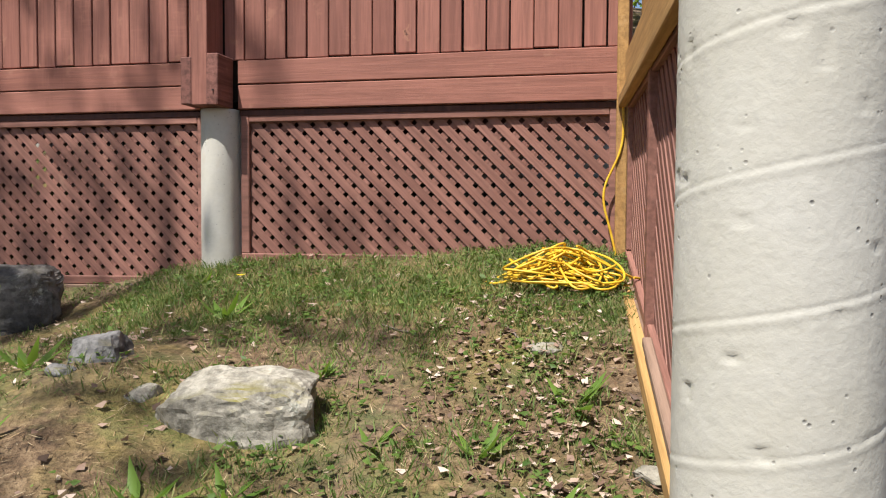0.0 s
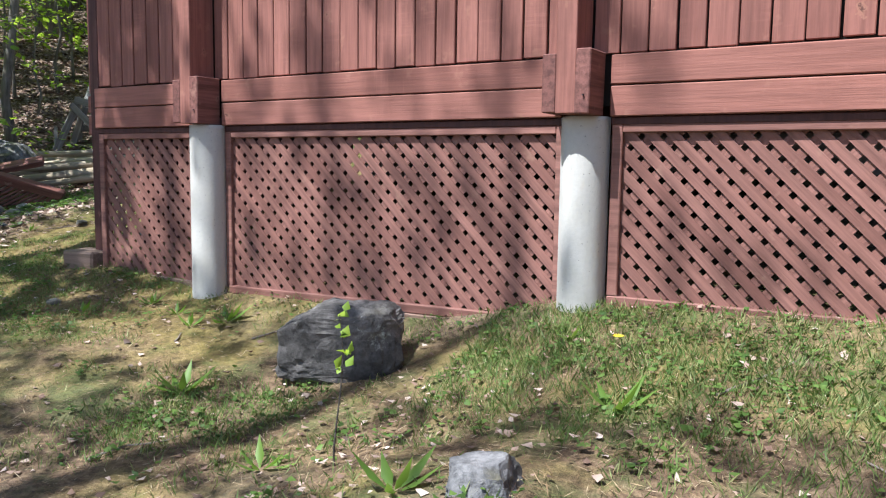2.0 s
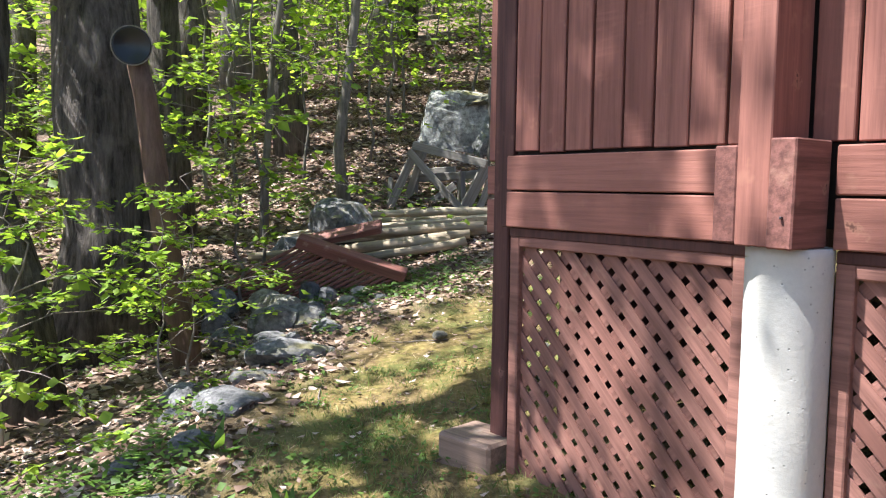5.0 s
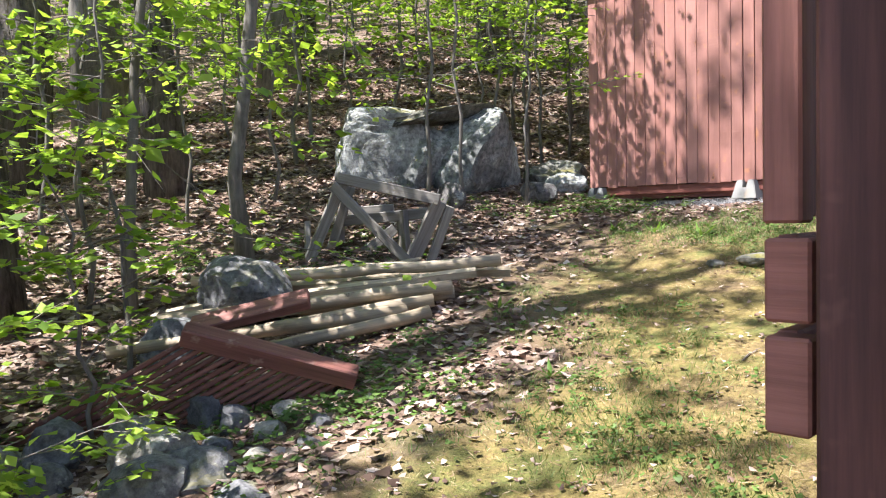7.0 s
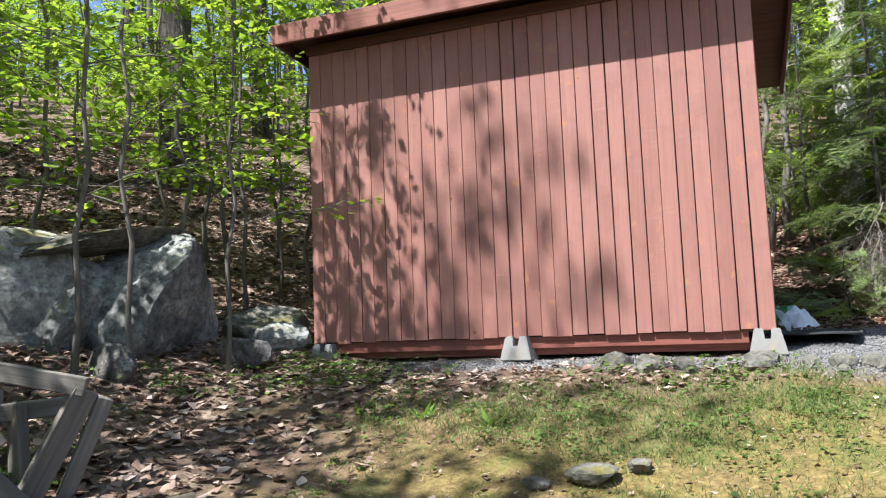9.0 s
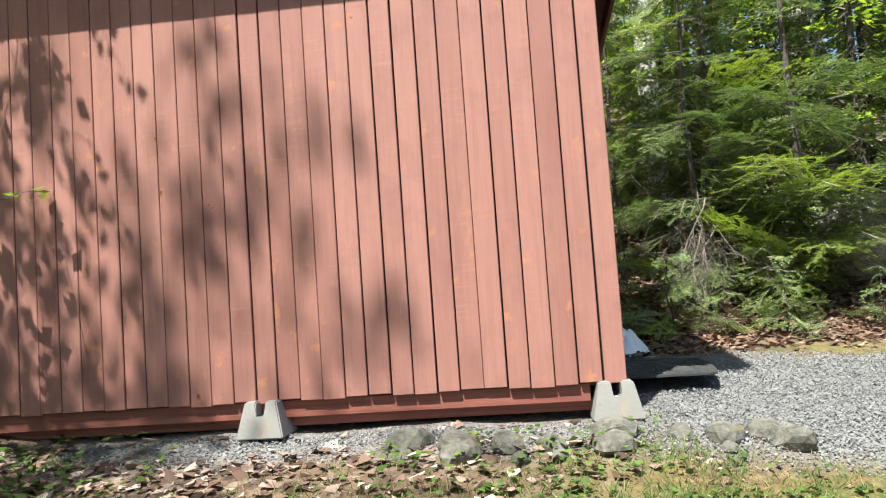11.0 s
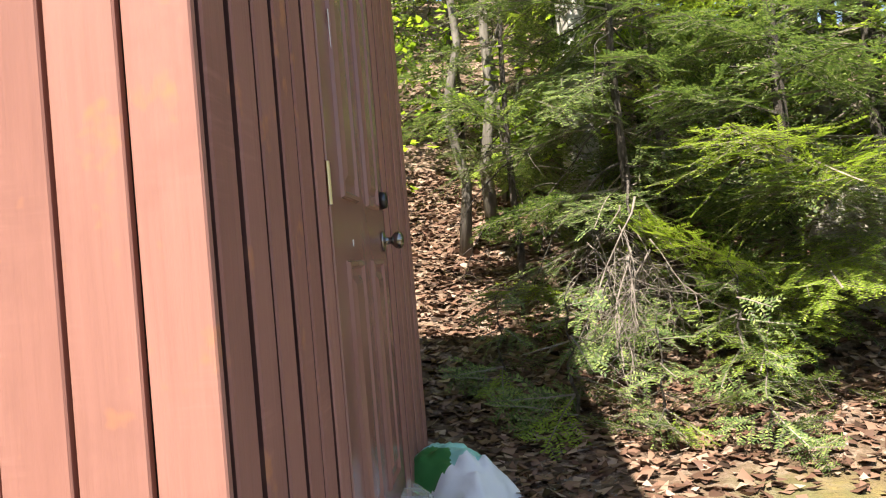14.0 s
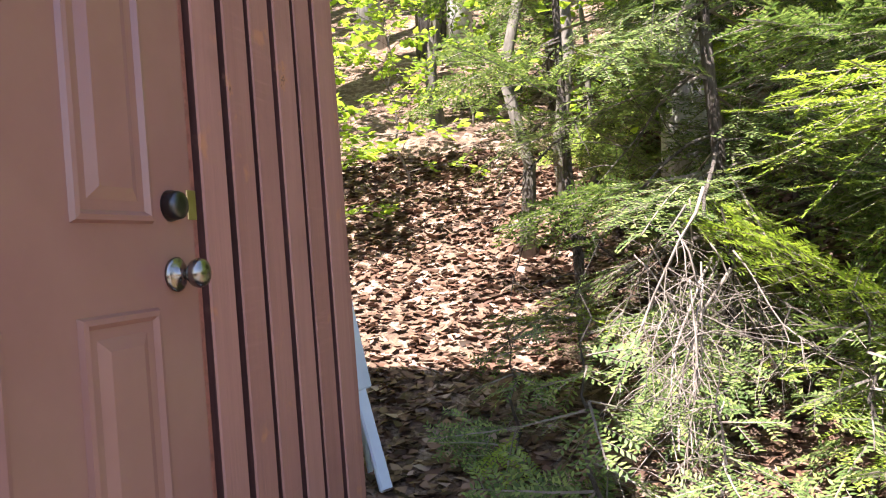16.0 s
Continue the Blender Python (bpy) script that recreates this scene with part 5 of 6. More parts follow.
FIRS = [fir(300, 4.2, 0.035, 1.2, 0.06, 12, 6, 0.25, 14), fir(301, 2.8, 0.025, 1.1, 0.05, 9, 6, 0.4, 8), fir(302, 6.5, 0.045, 1.5, 0.10, 13, 6, 0.25, 24, 2.6),
        fir(304, 4.5, 0.03, 0.95, 0.28, 9, 5, 0.1, 10, 1.2)]
SEEDLING = fir(303, 0.75, 0.01, 0.5, 0.08, 4, 4, 0.15, 0)
for x, y, t, s, kind in [(-2.2, 13.95, 0, 1.0, 0), (-1.5, 14.9, 20, 1.0, 2), (-0.2, 14.4, 100, 1.0, 2), (0.5, 13.3, 200, 1.0, 2), 
                         (-2.5, 17.4, 77, 1.1, 2), (-1.0, 16.4, 130, 1.0, 2), (0.8, 15.6, 33, 1.1, 2), (0.4, 12.2, 90, 0.8, 1), (1.6, 14.4, 0, 1.1, 2), (1.4, 12.3, 0, 0.9, 2), (-0.5, 15.6, 210, 0.9, 2), (-1.9, 16.0, 260, 0.8, 0), (0.1, 13.6, 300, 0.8, 0), (-2.75, 14.4, 15, 0.9, 3), (2.4, 15.8, 40, 1.2, 2), (0.0, 17.6, 70, 1.2, 2)]:
    plant_fir(FIRS[kind], x, y, t, s, "young fir with drooping green branches")
for x, y, t, s in [(-2.9, 13.0, 0, 1.0), (-2.6, 12.75, 80, 0.8), (-2.15, 12.9, 150, 1.0), (-3.1, 13.55, 30, 0.8), (-2.3, 12.45, 210, 0.7), (-1.5, 12.55, 60, 0.7)]:
    plant_fir(SEEDLING, x, y, t, s, "low fir seedling among dead leaves")
# a fir whose long lower boughs, bright with new growth, reach towards the shed
r_fir = random.Random(71)
bough_wood, bough_twigs, bough_out = Heap(), Heap(), ([], [])
bough_foot = Vector((-1.15, 14.0, float(land([(-1.15, 14.0)])[0])))
bough_wood.add(*tube([(0, 0, -0.1), (0.01, 0, 1.0), (-0.01, 0.02, 2.2), (0, 0, 3.4)], [0.05, 0.042, 0.03, 0.008], 10))
for z0, tip, fresh in ((0.80, (-2.42, 12.66, 3.43), True), (0.72, (-2.05, 12.50, 3.42), True), (0.66, (-1.55, 12.45, 3.32), False), (0.40, (-2.22, 12.70, 2.88), True), (0.45, (-1.85, 12.55, 2.84), True), (0.50, (-1.45, 12.55, 2.98), False),
                       (0.25, (-2.1, 12.9, 2.70), False), (0.95, (-0.6, 12.6, 3.45), False), (0.6, (-0.55, 12.8, 3.1), False), (1.1, (-2.3, 13.1, 3.85), False), (1.3, (-1.7, 12.7, 3.95), False), (1.5, (-2.2, 13.2, 4.35), False), (1.7, (-1.0, 12.7, 4.3), False), (1.2, (-0.4, 13.0, 3.9), False)):
    way = Vector(tip) - bough_foot - Vector((0, 0, z0))
    m = pose(0, 0, z0) @ way.to_track_quat("X", "Z").to_matrix().to_4x4() @ pose(0, 0, 0, r_fir.gauss(0, 10), -6)
    fir_branch(r_fir, way.length, fresh, bough_out, bough_twigs, m, 0.9)
bough_meshes = [bough_wood.mesh("wood", M_BARK, True), bough_twigs.mesh("twigs", M_TWIG)]
for which, leaf_mat in ((0, M_NEEDLE), (1, M_NEEDLE_NEW)):
    bough_meshes.append(blades("needles", *[np.concatenate([o[q] for o in bough_out[which]]) for q in range(3)], leaf_mat, 0.0))
plant_fir(bough_meshes, bough_foot.x, bough_foot.y, 0, 1.0, "fir with long boughs of bright yellow-green new growth", 0.0)
PALE = leafy_tree(210, 12, 0.13, 0.5, 12, 2.0, 0.12, 4, M_BARK_PALE, 0.5, (0.01, 0.0), 4, 12, 0.05)
for i, (x, y, s) in enumerate([(-1.95, 15.4, 1.0), (-3.3, 19.5, 1.0), (0.2, 15.6, 0.8), (-0.9, 18.0, 1.0), (1.5, 17.5, 1.0), (-4.4, 20.5, 1.1), (3.2, 14.5, 1.0), (2.5, 19.5, 1.2)]):
    plant_tree("birch", PALE, x, y, "pale-barked birch trunk behind the firs", "birches", i * 50, s)
for i, (x, y) in enumerate([(-3.7, 16.4), (-0.2, 12.9), (0.2, 13.3), (1.2, 12.8), (-4.2, 15.4), (-2.2, 16.5), (-3.2, 17.6), (-4.0, 18.6), (-2.6, 18.6)]):
    plant_tree("bush", BUSH[i % 3], x, y, "leafy green bush among the firs", "bushes", i * 60, 0.9, category="bush")
for i, (x, y, t) in enumerate(((-2.94, 15.3, 0), (-2.62, 15.6, 80), (-3.5, 17.6, 30), (-1.9, 17.2, 140))):
    plant_tree("sapling", SLIM[i % 3], x, y, "slim grey trunk rising from the leaf litter", "saplings", t, 0.75)
for i, (x, y) in enumerate(scatter(26, -7, 16, 18.5, 30, lambda x, y: not (-4.4 < x < -2.4 and y < 21), 1.2, 37)):
    plant_tree("young_tree", SAPLING[i % 4], x, y, "leafy young tree behind the firs", "young trees", i * 77, 2.2 + (i * 29 % 10) / 5)
for i, (x, y) in enumerate(scatter(38, -5, 14, 18, 38, lambda x, y: True, 2.0, 17)):
    plant_tree("tree", TALL[i % 4] if i % 2 else SLIM[i % 3], x, y, "forest tree behind the firs", "tall forest trees", i * 41, 0.9)
for i, (x, y) in enumerate(scatter(6, 4, 12, 6, 15, lambda x, y: True, 2.0, 19)):
    plant_tree("tree", TALL[i % 4], x, y, "forest tree beyond the deck", "tall forest trees", i * 41, 0.9)

# young growth further off, which closes the view between the trunks
for i, (x, y) in enumerate(scatter(70, -36, 14, 12, 44, lambda x, y: math.hypot(x + 5, y - 7) > 13 and (y > 16 or x < -14), 1.6, 23)):
    plant_tree("young_tree", SAPLING[i % 4], x, y, "leafy young tree up the slope", "young trees", i * 77, 2.0 + (i * 29 % 10) / 7)
for i, (x, y) in enumerate(scatter(16, -30, -12, 2, 14, lambda x, y: x < -13, 1.6, 29)):
    plant_tree("young_tree", SAPLING[i % 4], x, y, "leafy young tree up the slope", "young trees", i * 77, 2.0 + (i * 29 % 10) / 7)
for i, (x, y) in enumerate([(-4.6, 15.6), (-1.2, 15.4), (0.4, 14.2), (1.2, 15.3), (-2.4, 16.2), (2.2, 13.4), (-5.3, 16.6)]):
    plant_tree("sapling", SAPLING[i % 4], x, y, "leafy sapling among the firs", "saplings", i * 60, 1.1)


# dead grey branches hanging to the ground before the firs
r_dead = random.Random(61)
dead = thing("dead_branch", pose(-2.45, 13.3, 3.42), "dead grey branch with bare twigs hanging to the ground", "branch")
for j in range(15):
    ang = r_dead.uniform(0, 6.28)
    w0 = (0.5 * math.cos(ang), 0.5 * math.sin(ang) - 0.1, r_dead.uniform(-1.1, -0.3))
    path = limb_path((r_dead.gauss(0, 0.13), r_dead.gauss(0, 0.13), r_dead.uniform(-0.3, 0.1)), w0, r_dead.uniform(0.4, 0.85), 9, 0.09, 0.16, r_dead)
    h = Heap()
    h.add(*tube(path, np.linspace(0.006 if j < 3 else 0.0035, 0.0012, 10), 6))
    for i in range(2, 9):
        for _ in range(4):
            tw = limb_path(path[i], (r_dead.gauss(0, 1), r_dead.gauss(0, 1), r_dead.gauss(-0.7, 0.6)), r_dead.uniform(0.08, 0.32), 5, 0.05, 0.25, r_dead)
            h.add(*tube(tw, np.linspace(0.002, 0.0008, 6), 3, False))
    tagged(put("limb", h.mesh("limb", M_TWIG, True), dead), kind="stuff")
top = limb_path((0, 0, 0), (0.2, 0.75, 0.35), 0.7, 5, 0, 0.05, r_dead)
put("limb", mesh_of("limb", *tube(top, np.linspace(0.006, 0.010, 6), 6), M_BARK, True), dead)
plant_tree("sapling", SPARSE, -7.66, 10.62, "leafy sapling brushing the shed corner", "saplings", 20, 0.9)
plant_tree("sapling", SPARSE, -8.05, 11.9, "leafy sapling behind the shed corner", "saplings", 140, 1.0)


# ---- ground cover ----
def cover(name, n, region, share, seed, mat, label, length, width, flat, lift=0.006, fold=0.2, clump=1, spread=0.05, category="ground cover"):
    """Thousands of leaves or blades strewn over the ground as one mesh. flat: 1 lies on the ground, 0 stands up."""
    r = np.random.default_rng(seed)
    pts = []
    x0, x1, y0, y1 = region
    got = 0
    while got < n // clump:
        xy = np.stack([r.uniform(x0, x1, 3000), r.uniform(y0, y1, 3000)], 1)
        keep = np.array([share(x, y) for x, y in xy]) > r.random(3000)
        pts.append(xy[keep])
        got += keep.sum()
        if keep.sum() == 0:
            break
    xy = np.concatenate(pts)[: n // clump]
    xy = np.repeat(xy, clump, 0) + r.normal(0, spread if clump > 1 else 0, (len(xy) * clump, 2))
    z = np.concatenate([rough_land(c) for c in np.array_split(xy, 20)])
    m = len(xy)
    ang = r.uniform(0, 2 * np.pi, m)
    tip = r.normal(0, 0.25, m) if flat else r.uniform(0.7, 2.5, m)
    a = np.stack([np.cos(ang), np.sin(ang), tip], 1)
    a /= np.linalg.norm(a, axis=1)[:, None]
    ln = length * r.uniform(0.45, 1.35, m)[:, None]
    x = np.cross(a, np.stack([r.normal(0, 0.35, m), r.normal(0, 0.35, m), np.ones(m)], 1) if flat else np.stack([-np.sin(ang), np.cos(ang), np.zeros(m)], 1) * 0 + r.normal(0, 1, (m, 3)))
    x /= np.linalg.norm(x, axis=1)[:, None] + 1e-9
    c = np.column_stack([xy, z + lift + (0.02 * r.random(m) if flat else 0)]) + (0 if flat else a * ln * 0.5)
    me = blades(name, c, a * ln, x * ln * width * r.uniform(0.7, 1.3, m)[:, None], mat, fold)
    return tagged(put(name, me), label, category, kind="stuff")


def deck_free(x, y):
    p = DECK_INV @ Vector((x, y, 0))
    return not (0.05 < p.y < 3.2 and -5.6 < p.x < 0.1)


def shed_free(x, y):
    p = SHED_INV @ Vector((x, y, 0))
    return not (-3.2 < p.x < 0.0 and 0.0 < p.y < 2.3)


def litter_here(x, y):
    return litter_share(x, y) * (1 - gravel_share(x, y)) if shed_free(x, y) and deck_free(x, y) else 0


def lawn_here(x, y):
    if not (deck_free(x, y) and shed_free(x, y)):
        return 0
    return max(0.0, 1 - litter_share(x, y)) * (1 - gravel_share(x, y))


def grass_here(x, y):
    """Thin grass in patches, thicker along the deck."""
    p = DECK_INV @ Vector((x, y, 0))
    patch = noise.noise((x * 1.1, y * 1.1, 20.0)) + 0.5 * noise.noise((x * 3.1, y * 3.1, 21.0))
    near_deck = max(0.0, 1 - abs(p.y + 0.45) / 0.75) if -2.4 < p.x < 0.0 else 0.35 * max(0.0, 1 - abs(p.y + 0.1) / 0.3)
    q = SHED_INV @ Vector((x, y, 0))
    near_shed = max(0.0, 1 - abs(q.y + 0.95) / 0.8) if -3.6 < q.x < 0.3 else 0
    return lawn_here(x, y) * min(1.0, max(0.0, patch * 0.9 + 0.16) + 0.9 * near_deck + 1.0 * near_shed)


def stray_here(x, y):
    """A few dead leaves blown onto the lawn, more beside the side wing."""
    return lawn_here(x, y) * min(1.0, 0.05 + 0.7 * max(0.0, 1 - abs(x - 0.35) / 0.5) * (y < 3.2) + 0.16 * max(0, noise.noise((x * 0.9, y * 0.9, 31.0))))


cover("leaf_litter", 42000, (-12.5, -4.2, 3, 17), litter_here, 1, M_DRYLEAF, "brown dead leaves covering the forest floor", 0.072, 0.72, 1, clump=1)
cover("leaf_litter", 30000, (-4.3, 1.8, 11.0, 17), litter_here, 2, M_FIRLITTER, "red-brown dead leaves under the firs", 0.068, 0.72, 1)
cover("leaf_litter", 6000, (-7.0, 0.8, 0.3, 10.5), stray_here, 3, M_DRYLEAF, "scattered dead leaves on the lawn", 0.032, 0.7, 1)
cover("dry_grass", 60000, (-6.6, 0.85, 0.2, 10.6), lawn_here, 4, M_STRAW, "dry grass and fallen needles over the lawn", 0.045, 0.055, 1, 0.004, 0.1)
cover("grass", 84000, (-6.6, 0.85, 0.2, 10.8), grass_here, 5, M_GRASS, "thin green grass in patches", 0.04, 0.085, 0, 0.0, 0.1, 8, 0.035)
cover("weeds", 11000, (-6.6, 0.85, 1.2, 10.8), grass_here, 6, M_GRASS_BROAD, "small broad-leaved weeds and clover in the grass", 0.028, 0.75, 1, 0.015, 0.15, 7, 0.035)
cover("weeds", 8000, (-9.5, -3.6, 3.4, 12), lambda x, y: litter_here(x, y) * max(0, noise.noise((x * 0.8, y * 0.8, 44.0)) + 0.1), 7, M_GRASS_BROAD, "green seedlings between the dead leaves", 0.04, 0.7, 1, 0.04, 0.15, 8, 0.05)
cover("grass", 15000, (-2.7, 0.8, 1.3, 4.1), lambda x, y: max(0.0, 1.7 * grass_here(x, y) - 0.3), 11, M_GRASS, "thin green grass in patches before the deck", 0.046, 0.09, 0, 0.0, 0.1, 10, 0.03)
cover("gravel", 60000, (-7.0, -1.0, 9.6, 12.6), lambda x, y: gravel_share(x, y) if shed_free(x, y) else 0, 8, M_GRAVEL, "grey crushed gravel before the shed", 0.012, 0.9, 1, 0.002, 0.35)


def broad_weed(seed, n, size):
    r = random.Random(seed)
    c, a, x = [], [], []
    for j in range(n):
        ang = j * 2.4 + r.uniform(-0.3, 0.3)
        l = size * r.uniform(0.6, 1.2)
        w = np.array([math.cos(ang), math.sin(ang), r.uniform(0.25, 1.3)])
        w /= np.linalg.norm(w)
        c.append(w * l * 0.55)
        a.append(w * l)
        x.append(np.cross(w, (0, 0, 1)) * l * 0.32)
    return np.array(c), np.array(a), np.array(x)


WEEDS = [broad_weed(i, 6 + i, 0.11) for i in range(4)]
weed_c, weed_a, weed_x = [], [], []
for i, (x, y) in enumerate([(-0.42, 2.62), (-0.2, 2.2), (-0.55, 1.95), (-0.15, 1.8), (0.1, 2.1), (0.25, 1.85), (-0.75, 1.9), (-1.3, 2.05), (-1.4, 2.6), (-3.0, 4.15), (-3.35, 4.2), (-3.6, 4.3), (-3.15, 4.05), (-3.9, 4.1), (-2.0, 2.9), (-4.4, 3.9), (-4.9, 4.2),
                            (-5.0, 3.5), (-5.5, 4.3), (-2.7, 3.4), (-1.15, 3.75), (-6.0, 5.7), (-5.9, 7.2), (-6.6, 8.0), (-6.2, 9.9), (-6.6, 10.1), (-5.8, 9.7), (0.55, 1.55), (-0.9, 3.2), (0.4, 2.35), (-6.9, 10.6), (-6.7, 10.9)]):
    wc, wa, wx = WEEDS[i % 4]
    g = 0.8 + (i * 31 % 10) / 14
    weed_c.append(wc * g + np.array([x, y, ground_at(x, y) - 0.01]))
    weed_a.append(wa * g)
    weed_x.append(wx * g)
tagged(put("weed_rosettes", blades("weed_rosettes", np.concatenate(weed_c), np.concatenate(weed_a), np.concatenate(weed_x), M_WEED, 0.18)), "broad-leaved green weeds growing in the lawn", "weeds", kind="stuff")


def fern(seed):
    r = random.Random(seed)
    c, a, x = [], [], []
    for f in range(6):
        ang = f * 1.05 + r.uniform(-0.2, 0.2)
        path = limb_path((0, 0, 0), (math.cos(ang), math.sin(ang), 1.1), 0.32, 8, 0.12, 0.02, r)
        w = np.gradient(path, axis=0)
        w /= np.linalg.norm(w, axis=1)[:, None]
        for i in range(1, 9):
            for s in (-1, 1):
                sd = np.cross(w[i], (0, 0, 1))
                sd /= np.linalg.norm(sd)
                l = 0.085 * (1 - abs(i - 3) / 9)
                d = sd * s + w[i] * 0.3
                c.append(path[i] + d * l * 0.5)
                a.append(d * l)
                x.append(w[i] * 0.022)
    return blades("fern", np.array(c), np.array(a), np.array(x), M_WEED, 0.05)


FERN = fern(4)
for x, y, s in ((0.38, 1.62, 0.7), (-5.55, 3.95, 1.0), (-5.75, 4.1, 0.8), (-6.3, 4.55, 0.9), (-6.0, 3.75, 0.8)):
    tagged(put("fern", FERN, None, pose(x, y, ground_at(x, y) - 0.01, 0, 0, 60 * x) @ Matrix.Scale(s, 4)), "small green fern at the edge of the lawn", "fern", "ferns")

# seedling with pale young leaves before the dark rock, and a dandelion
seed_wood = Heap()
sr = random.Random(9)
stem = limb_path((0, 0, 0), (0.05, 0.0, 1), 0.62, 8, 0, 0.05, sr)
seed_wood.add(*tube(stem, np.linspace(0.005, 0.002, 9), 5))
sc, sa, sx = [], [], []
leaf_spray(stem[5:], np.tile([[0.3, 0.1, 0.9]], (4, 1)), sr, 0.055, 4, sc, sa, sx)
seedling = thing("seedling", pose(-1.73, 2.9, ground_at(-1.73, 2.9)) @ Matrix.Scale(0.78, 4), "thin maple seedling with pale young leaves", "seedling")
put("stem", seed_wood.mesh("stem", M_BARK), seedling)
put("leaves", blades("leaves", np.array(sc), np.array(sa), np.array(sx), M_LEAF, 0.2), seedling)
fc, fa, fx = [], [], []
for j in range(16):
    w = np.array([math.cos(j * 0.4), math.sin(j * 0.4), 0.35])
    fc.append(w * 0.012)
    fa.append(w * 0.024)
    fx.append(np.cross(w, (0, 0, 1)) * 0.008)
for x, y in ((-1.95, 3.75), (-0.95, 3.65)):
    tagged(put("dandelion", blades("dandelion", np.array(fc), np.array(fa), np.array(fx), M_YELLOWFLOWER, 0.1), None, pose(x, y, ground_at(x, y) + 0.05)), "yellow dandelion flower in the grass", "flower")


# ---- yellow hose ----
def hose():
    """A tangle of loops, with one end trailing off over the grass."""
    r = random.Random(14)
    x0, y0 = 0.53, 3.27
    whole = thing("hose", pose(x0, y0, ground_at(x0, y0) - 0.02, 0, 0, -12), "tangled coil of thin yellow hose on the grass", "hose")

    def strand(name, pts):
        cu = bpy.data.curves.new(name, "CURVE")
        cu.dimensions, cu.bevel_depth, cu.bevel_resolution, cu.resolution_u = "3D", 0.0050, 2, 3
        cu.use_fill_caps = True
        sp = cu.splines.new("NURBS")
        sp.points.add(len(pts) - 1)
        for i, co in enumerate(pts):
            sp.points[i].co = co
        sp.use_endpoint_u = True
        cu.materials.append(M_ROPE)
        put(name, cu, whole)

    for bundle in range(3):
        pts = []
        for _ in range(10):
            cx, cy, base = r.gauss(0, 0.10), r.gauss(0, 0.055), r.uniform(0.005, 0.13)
            ra, rb, rot = r.uniform(0.07, 0.21), r.uniform(0.05, 0.14), r.uniform(0, 6.28)
            ta, tb = r.gauss(0, 0.25), r.gauss(0, 0.25)
            for i in range(14):
                a = i * 0.47
                u, v = ra * math.cos(a), rb * math.sin(a)
                x, y = cx + u * math.cos(rot) - v * math.sin(rot), cy + u * math.sin(rot) + v * math.cos(rot)
                pts.append((x, y, max(0.006, base * (1.2 - 3.2 * (x * x + y * y) ** 0.5) + 0.02 + ta * u + tb * v), 1))
        strand("coil", pts)
    strand("loose_end", [(-0.12, -0.05, 0.03, 1), (-0.05, -0.14, 0.02, 1), (0.06, -0.17, 0.015, 1), (0.17, -0.15, 0.02, 1), (0.22, -0.08, 0.03, 1), (0.16, 0.0, 0.05, 1)])


hose()
cu = bpy.data.curves.new("hose", "CURVE")
cu.dimensions, cu.bevel_depth, cu.bevel_resolution = "3D", 0.006, 2
sp = cu.splines.new("NURBS")
sp.points.add(7)
for i, (x, z) in enumerate(((0, 0), (-0.02, 0.12), (-0.07, 0.25), (-0.06, 0.36), (0.0, 0.46), (0.03, 0.58), (0.02, 0.68), (0.02, 0.78))):
    sp.points[i].co = (x, 0.01 * (i % 2), z, 1)
sp.use_endpoint_u = True
cu.materials.append(M_ROPE)
tagged(put("cord", cu, None, DECK @ pose(-0.035, -0.06, 1.2)), "yellow cord hanging down the corner stud", "cord")

# ---- beside the shed door: bag, mat, pale sheet ----
def crumpled(name, sx, sy, h, mat, m, label, seed, category, cut=None):
    """A slack plastic sack: a puffed, creased skin."""
    bm = bmesh.new()
    bmesh.ops.create_grid(bm, x_segments=34, y_segments=26, size=1)
    for w in bm.verts:
        x, y = w.co.x, w.co.y
        edge = max(0.0, 1 - abs(x) ** 3) * max(0.0, 1 - abs(y) ** 3)
        crease = abs(noise.noise((x * 2.3 + seed, y * 2.3, 0))) * 0.35 + 0.12 * abs(noise.noise((x * 6 + seed, y * 6, 2)))
        w.co = Vector((x * sx * (1 + 0.08 * noise.noise((y * 3, seed, 0))), y * sy * (1 + 0.1 * noise.noise((x * 3, seed, 5))), h * edge * (0.75 + crease) - 0.01))
    me = bpy.data.meshes.new(name)
    bm.to_mesh(me)
    bm.free()
    for q in mat:
        me.materials.append(q)
    me.polygons.foreach_set("use_smooth", [True] * len(me.polygons))
    if cut:
        me.polygons.foreach_set("material_index", [cut(p.center.x / sx, p.center.y / sy) for p in me.polygons])
    return tagged(put(name, me, None, m), label, category)


bag_at = SHED @ Vector((0.15, 1.88, 0))
crumpled("plastic_bag", 0.22, 0.15, 0.17, (M_WHITEBAG, M_GREENBAG, M_TEALBAG), pose(bag_at.x, bag_at.y, ground_at(bag_at.x, bag_at.y) + 0.05, 0, 12, -50), "crumpled white plastic soil bag with green and teal print", 3, "bag",
         lambda u, v: 0 if u > 0.3 + 0.3 * v else (1 if v + 0.3 * math.sin(u * 5) < -0.35 else 2))
clear_at = SHED @ Vector((0.08, 1.46, 0))
crumpled("clear_plastic_bag", 0.12, 0.11, 0.07, (M_CLEARBAG,), pose(clear_at.x, clear_at.y, ground_at(clear_at.x, clear_at.y) + 0.10, 0, 62, -12.6), "crumpled clear plastic bag leaning on the shed door", 9, "bag")
mat_at = SHED @ Vector((0.28, 0.97, 0))
bm = bmesh.new()
bmesh.ops.create_grid(bm, x_segments=56, y_segments=80, size=1)
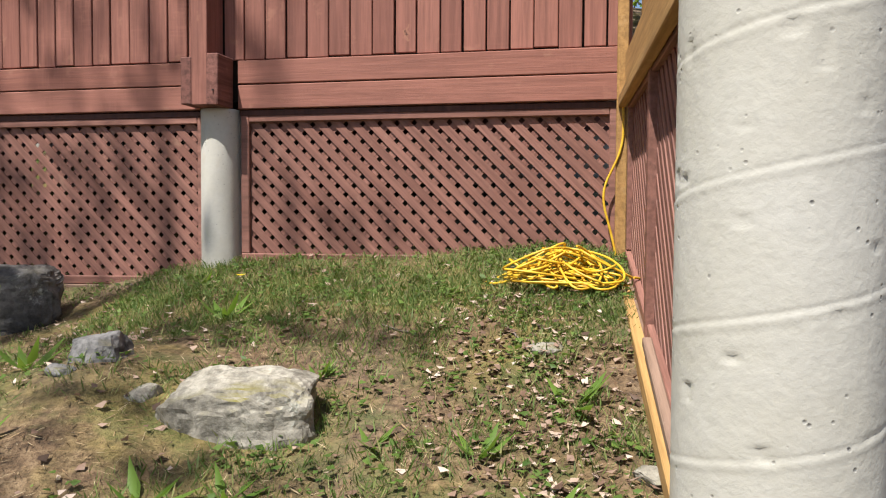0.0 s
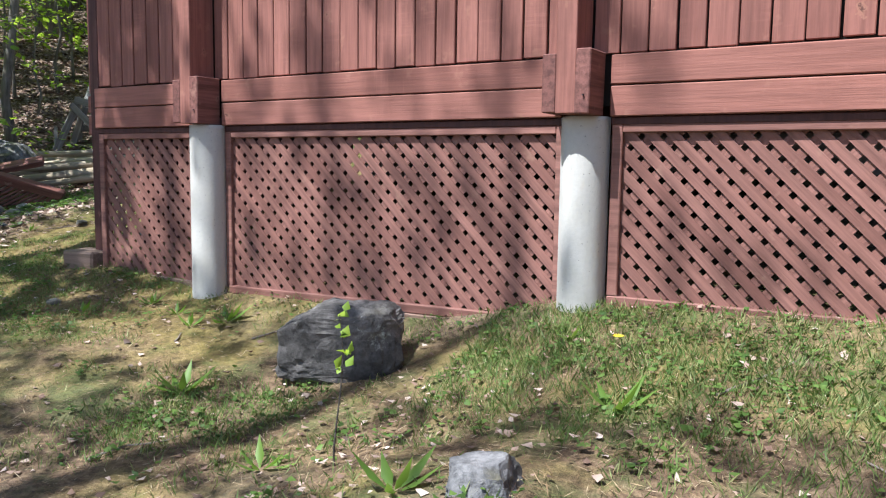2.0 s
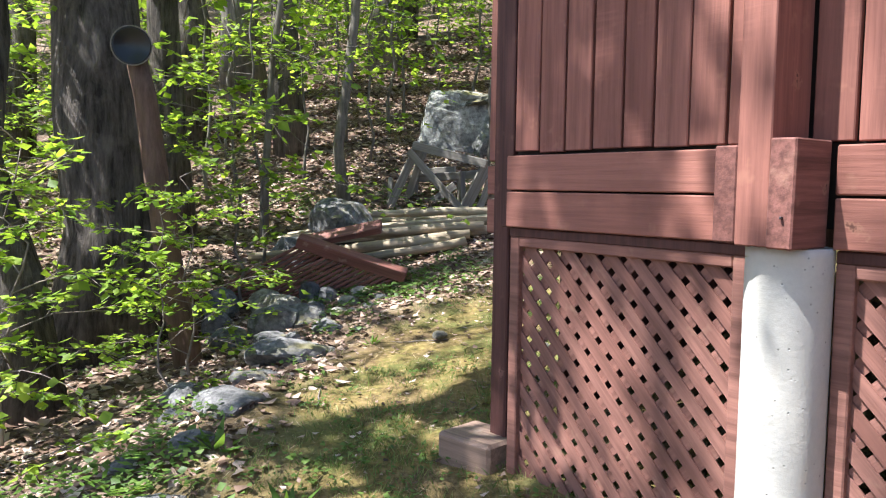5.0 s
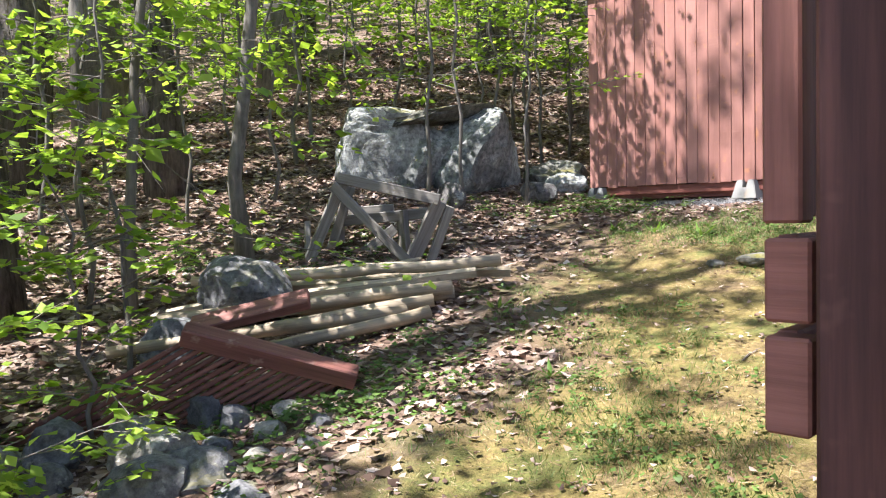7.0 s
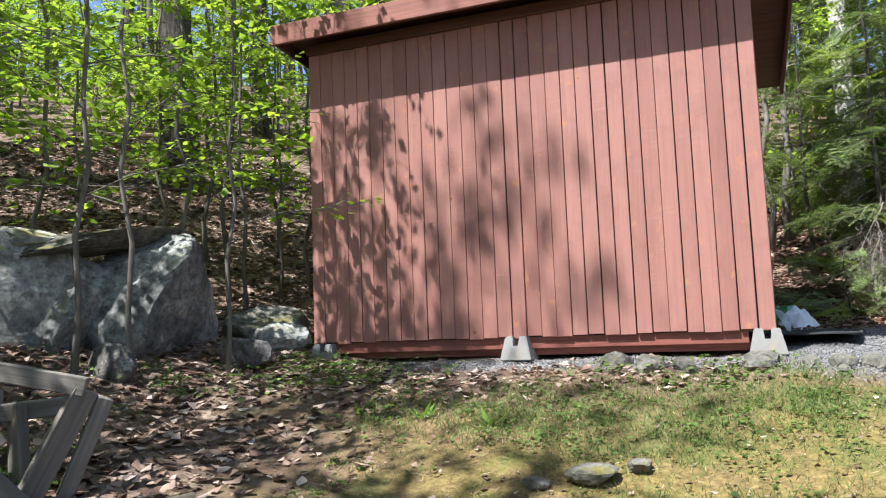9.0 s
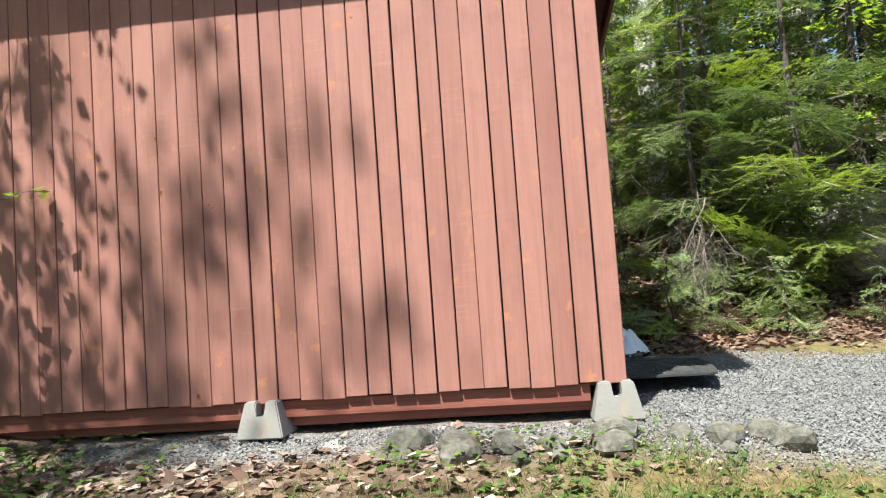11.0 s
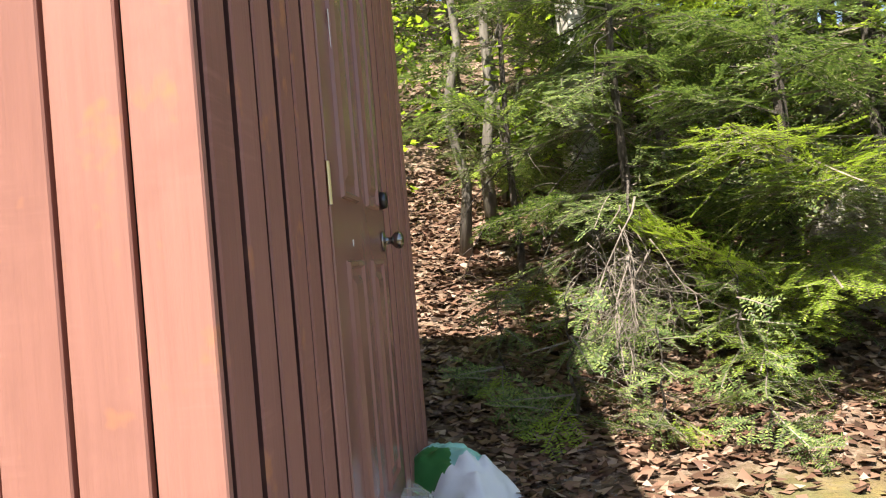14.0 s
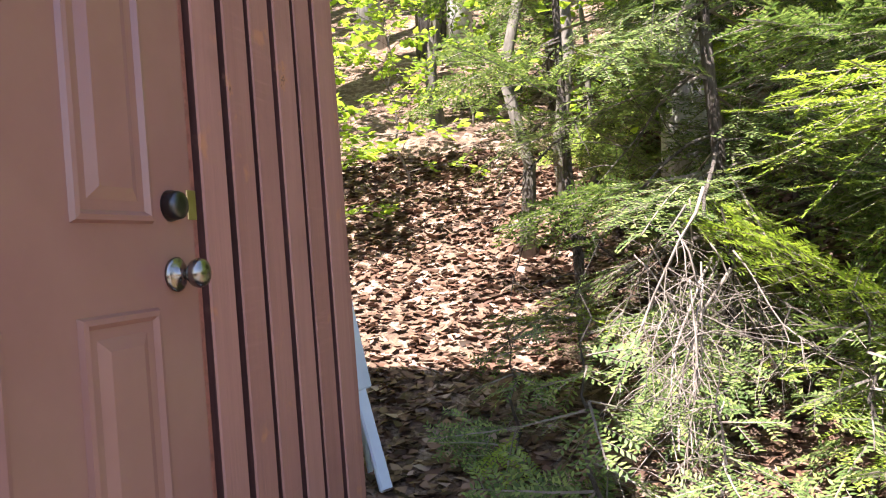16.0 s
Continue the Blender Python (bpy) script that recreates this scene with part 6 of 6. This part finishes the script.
for w in bm.verts:
    x, y = w.co.x, w.co.y
    round_off = 1 - 0.10 * max(0, x) ** 3 * abs(y) ** 2
    w.co = Vector((x * 0.30 * round_off, y * 0.46 * round_off, 0.012 + 0.012 * max(0, -y) ** 2 + 0.010 * noise.noise((x * 2, y * 2, 3)) + (0.007 if abs(math.sin(8 * (x * x + y * y) + 2 * math.sin(5 * math.atan2(y, x)))) > 0.8 or max(abs(x), abs(y)) > 0.9 else 0)))
ret = bmesh.ops.extrude_face_region(bm, geom=bm.faces[:])
for g in ret["geom"]:
    if isinstance(g, bmesh.types.BMVert):
        g.co.z += 0.010
me = bpy.data.meshes.new("rubber_mat")
bm.to_mesh(me)
bm.free()
me.materials.append(M_BLACK)
tagged(put("rubber_mat", me, None, pose(mat_at.x, mat_at.y, ground_at(mat_at.x, mat_at.y) + 0.022, 1, 0, -18)), "worn black rubber doormat on the gravel", "doormat")
sheet_at = SHED @ Vector((-0.15, 2.74, 0))
sheet = thing("folding_chair", pose(sheet_at.x, sheet_at.y, ground_at(sheet_at.x, sheet_at.y), 0, 0, -12), "pale blue plastic chair back leaning behind the shed", "chair")
beam("leg", (0.08, 0.0, 0.0), (-0.03, 0.06, 0.40), 0.055, 0.02, M_PALEBLUE, sheet)
beam("leg", (0.0, 0.1, 0.0), (-0.08, 0.12, 0.62), 0.05, 0.02, M_PALEBLUE, sheet)
beam("back", (-0.01, 0.04, 0.34), (-0.07, 0.05, 0.68), 0.15, 0.025, M_PALEBLUE, sheet)

# leaning stripped trunk with a round black disc on its top
lean_base = Vector((-7.20, 5.25, float(land([(-7.20, 5.25)])[0]) - 0.1))
lean_top = Vector((-7.60, 5.15, 2.88))
stump = thing("leaning_post", pose(0, 0, 0), "leaning stripped brown trunk beside the thick tree", "post")
sv, sf = tube([lean_base.lerp(lean_top, i / 8) + Vector((0.012 * math.sin(i * 2), 0.01 * math.cos(i), 0)) for i in range(9)], np.linspace(0.095, 0.068, 9), 12)
put("trunk", mesh_of("trunk", sv, sf, M_STRIPPED, True), stump)
disc = part("disc", lathe([(-0.03, 0.10), (0.0, 0.118), (0.012, 0.118), (0.014, 0.108), (0.008, 0.102)], 32), M_BLACKSIGN, stump, "round black disc with a pale rim", look(lean_top + Vector((0.10, -0.09, 0.06)), lean_top + Vector((2.0, -1.2, 0.0))) @ pose(0, 0, 0, 0, 90, 0), True)
rim_v, rim_f = tube([(0.012, 0.121 * math.cos(j * math.pi / 16), 0.121 * math.sin(j * math.pi / 16)) for j in range(33)], [0.004] * 33, 6, False)
put("rim", mesh_of("rim", rim_v, rim_f, M_GREYWOOD, True), disc, None, "pale rim")

# fallen twigs on the ground
for i in range(46):
    x, y = (rng.uniform(-7.2, 0.3), rng.uniform(0.8, 9.8)) if i < 30 else (rng.uniform(-3.4, 0), rng.uniform(12.2, 14.5))
    if not (deck_free(x, y) and shed_free(x, y)):
        continue
    r_ = random.Random(400 + i)
    ang = r_.uniform(0, 6.28)
    tp = limb_path((0, 0, 0), (math.cos(ang), math.sin(ang), 0), r_.uniform(0.12, 0.45), 5, 0, 0.15, r_)
    tp[:, 2] = rough_land(tp[:, :2] + np.array([x, y])) + 0.008
    tv, tf = tube(tp, np.linspace(0.005, 0.002, 6), 5)
    tagged(put("twig", mesh_of("twig", tv, tf, M_TWIG), None, pose(x, y, 0)), "dry fallen twig on the ground", "twig", "fallen twigs")
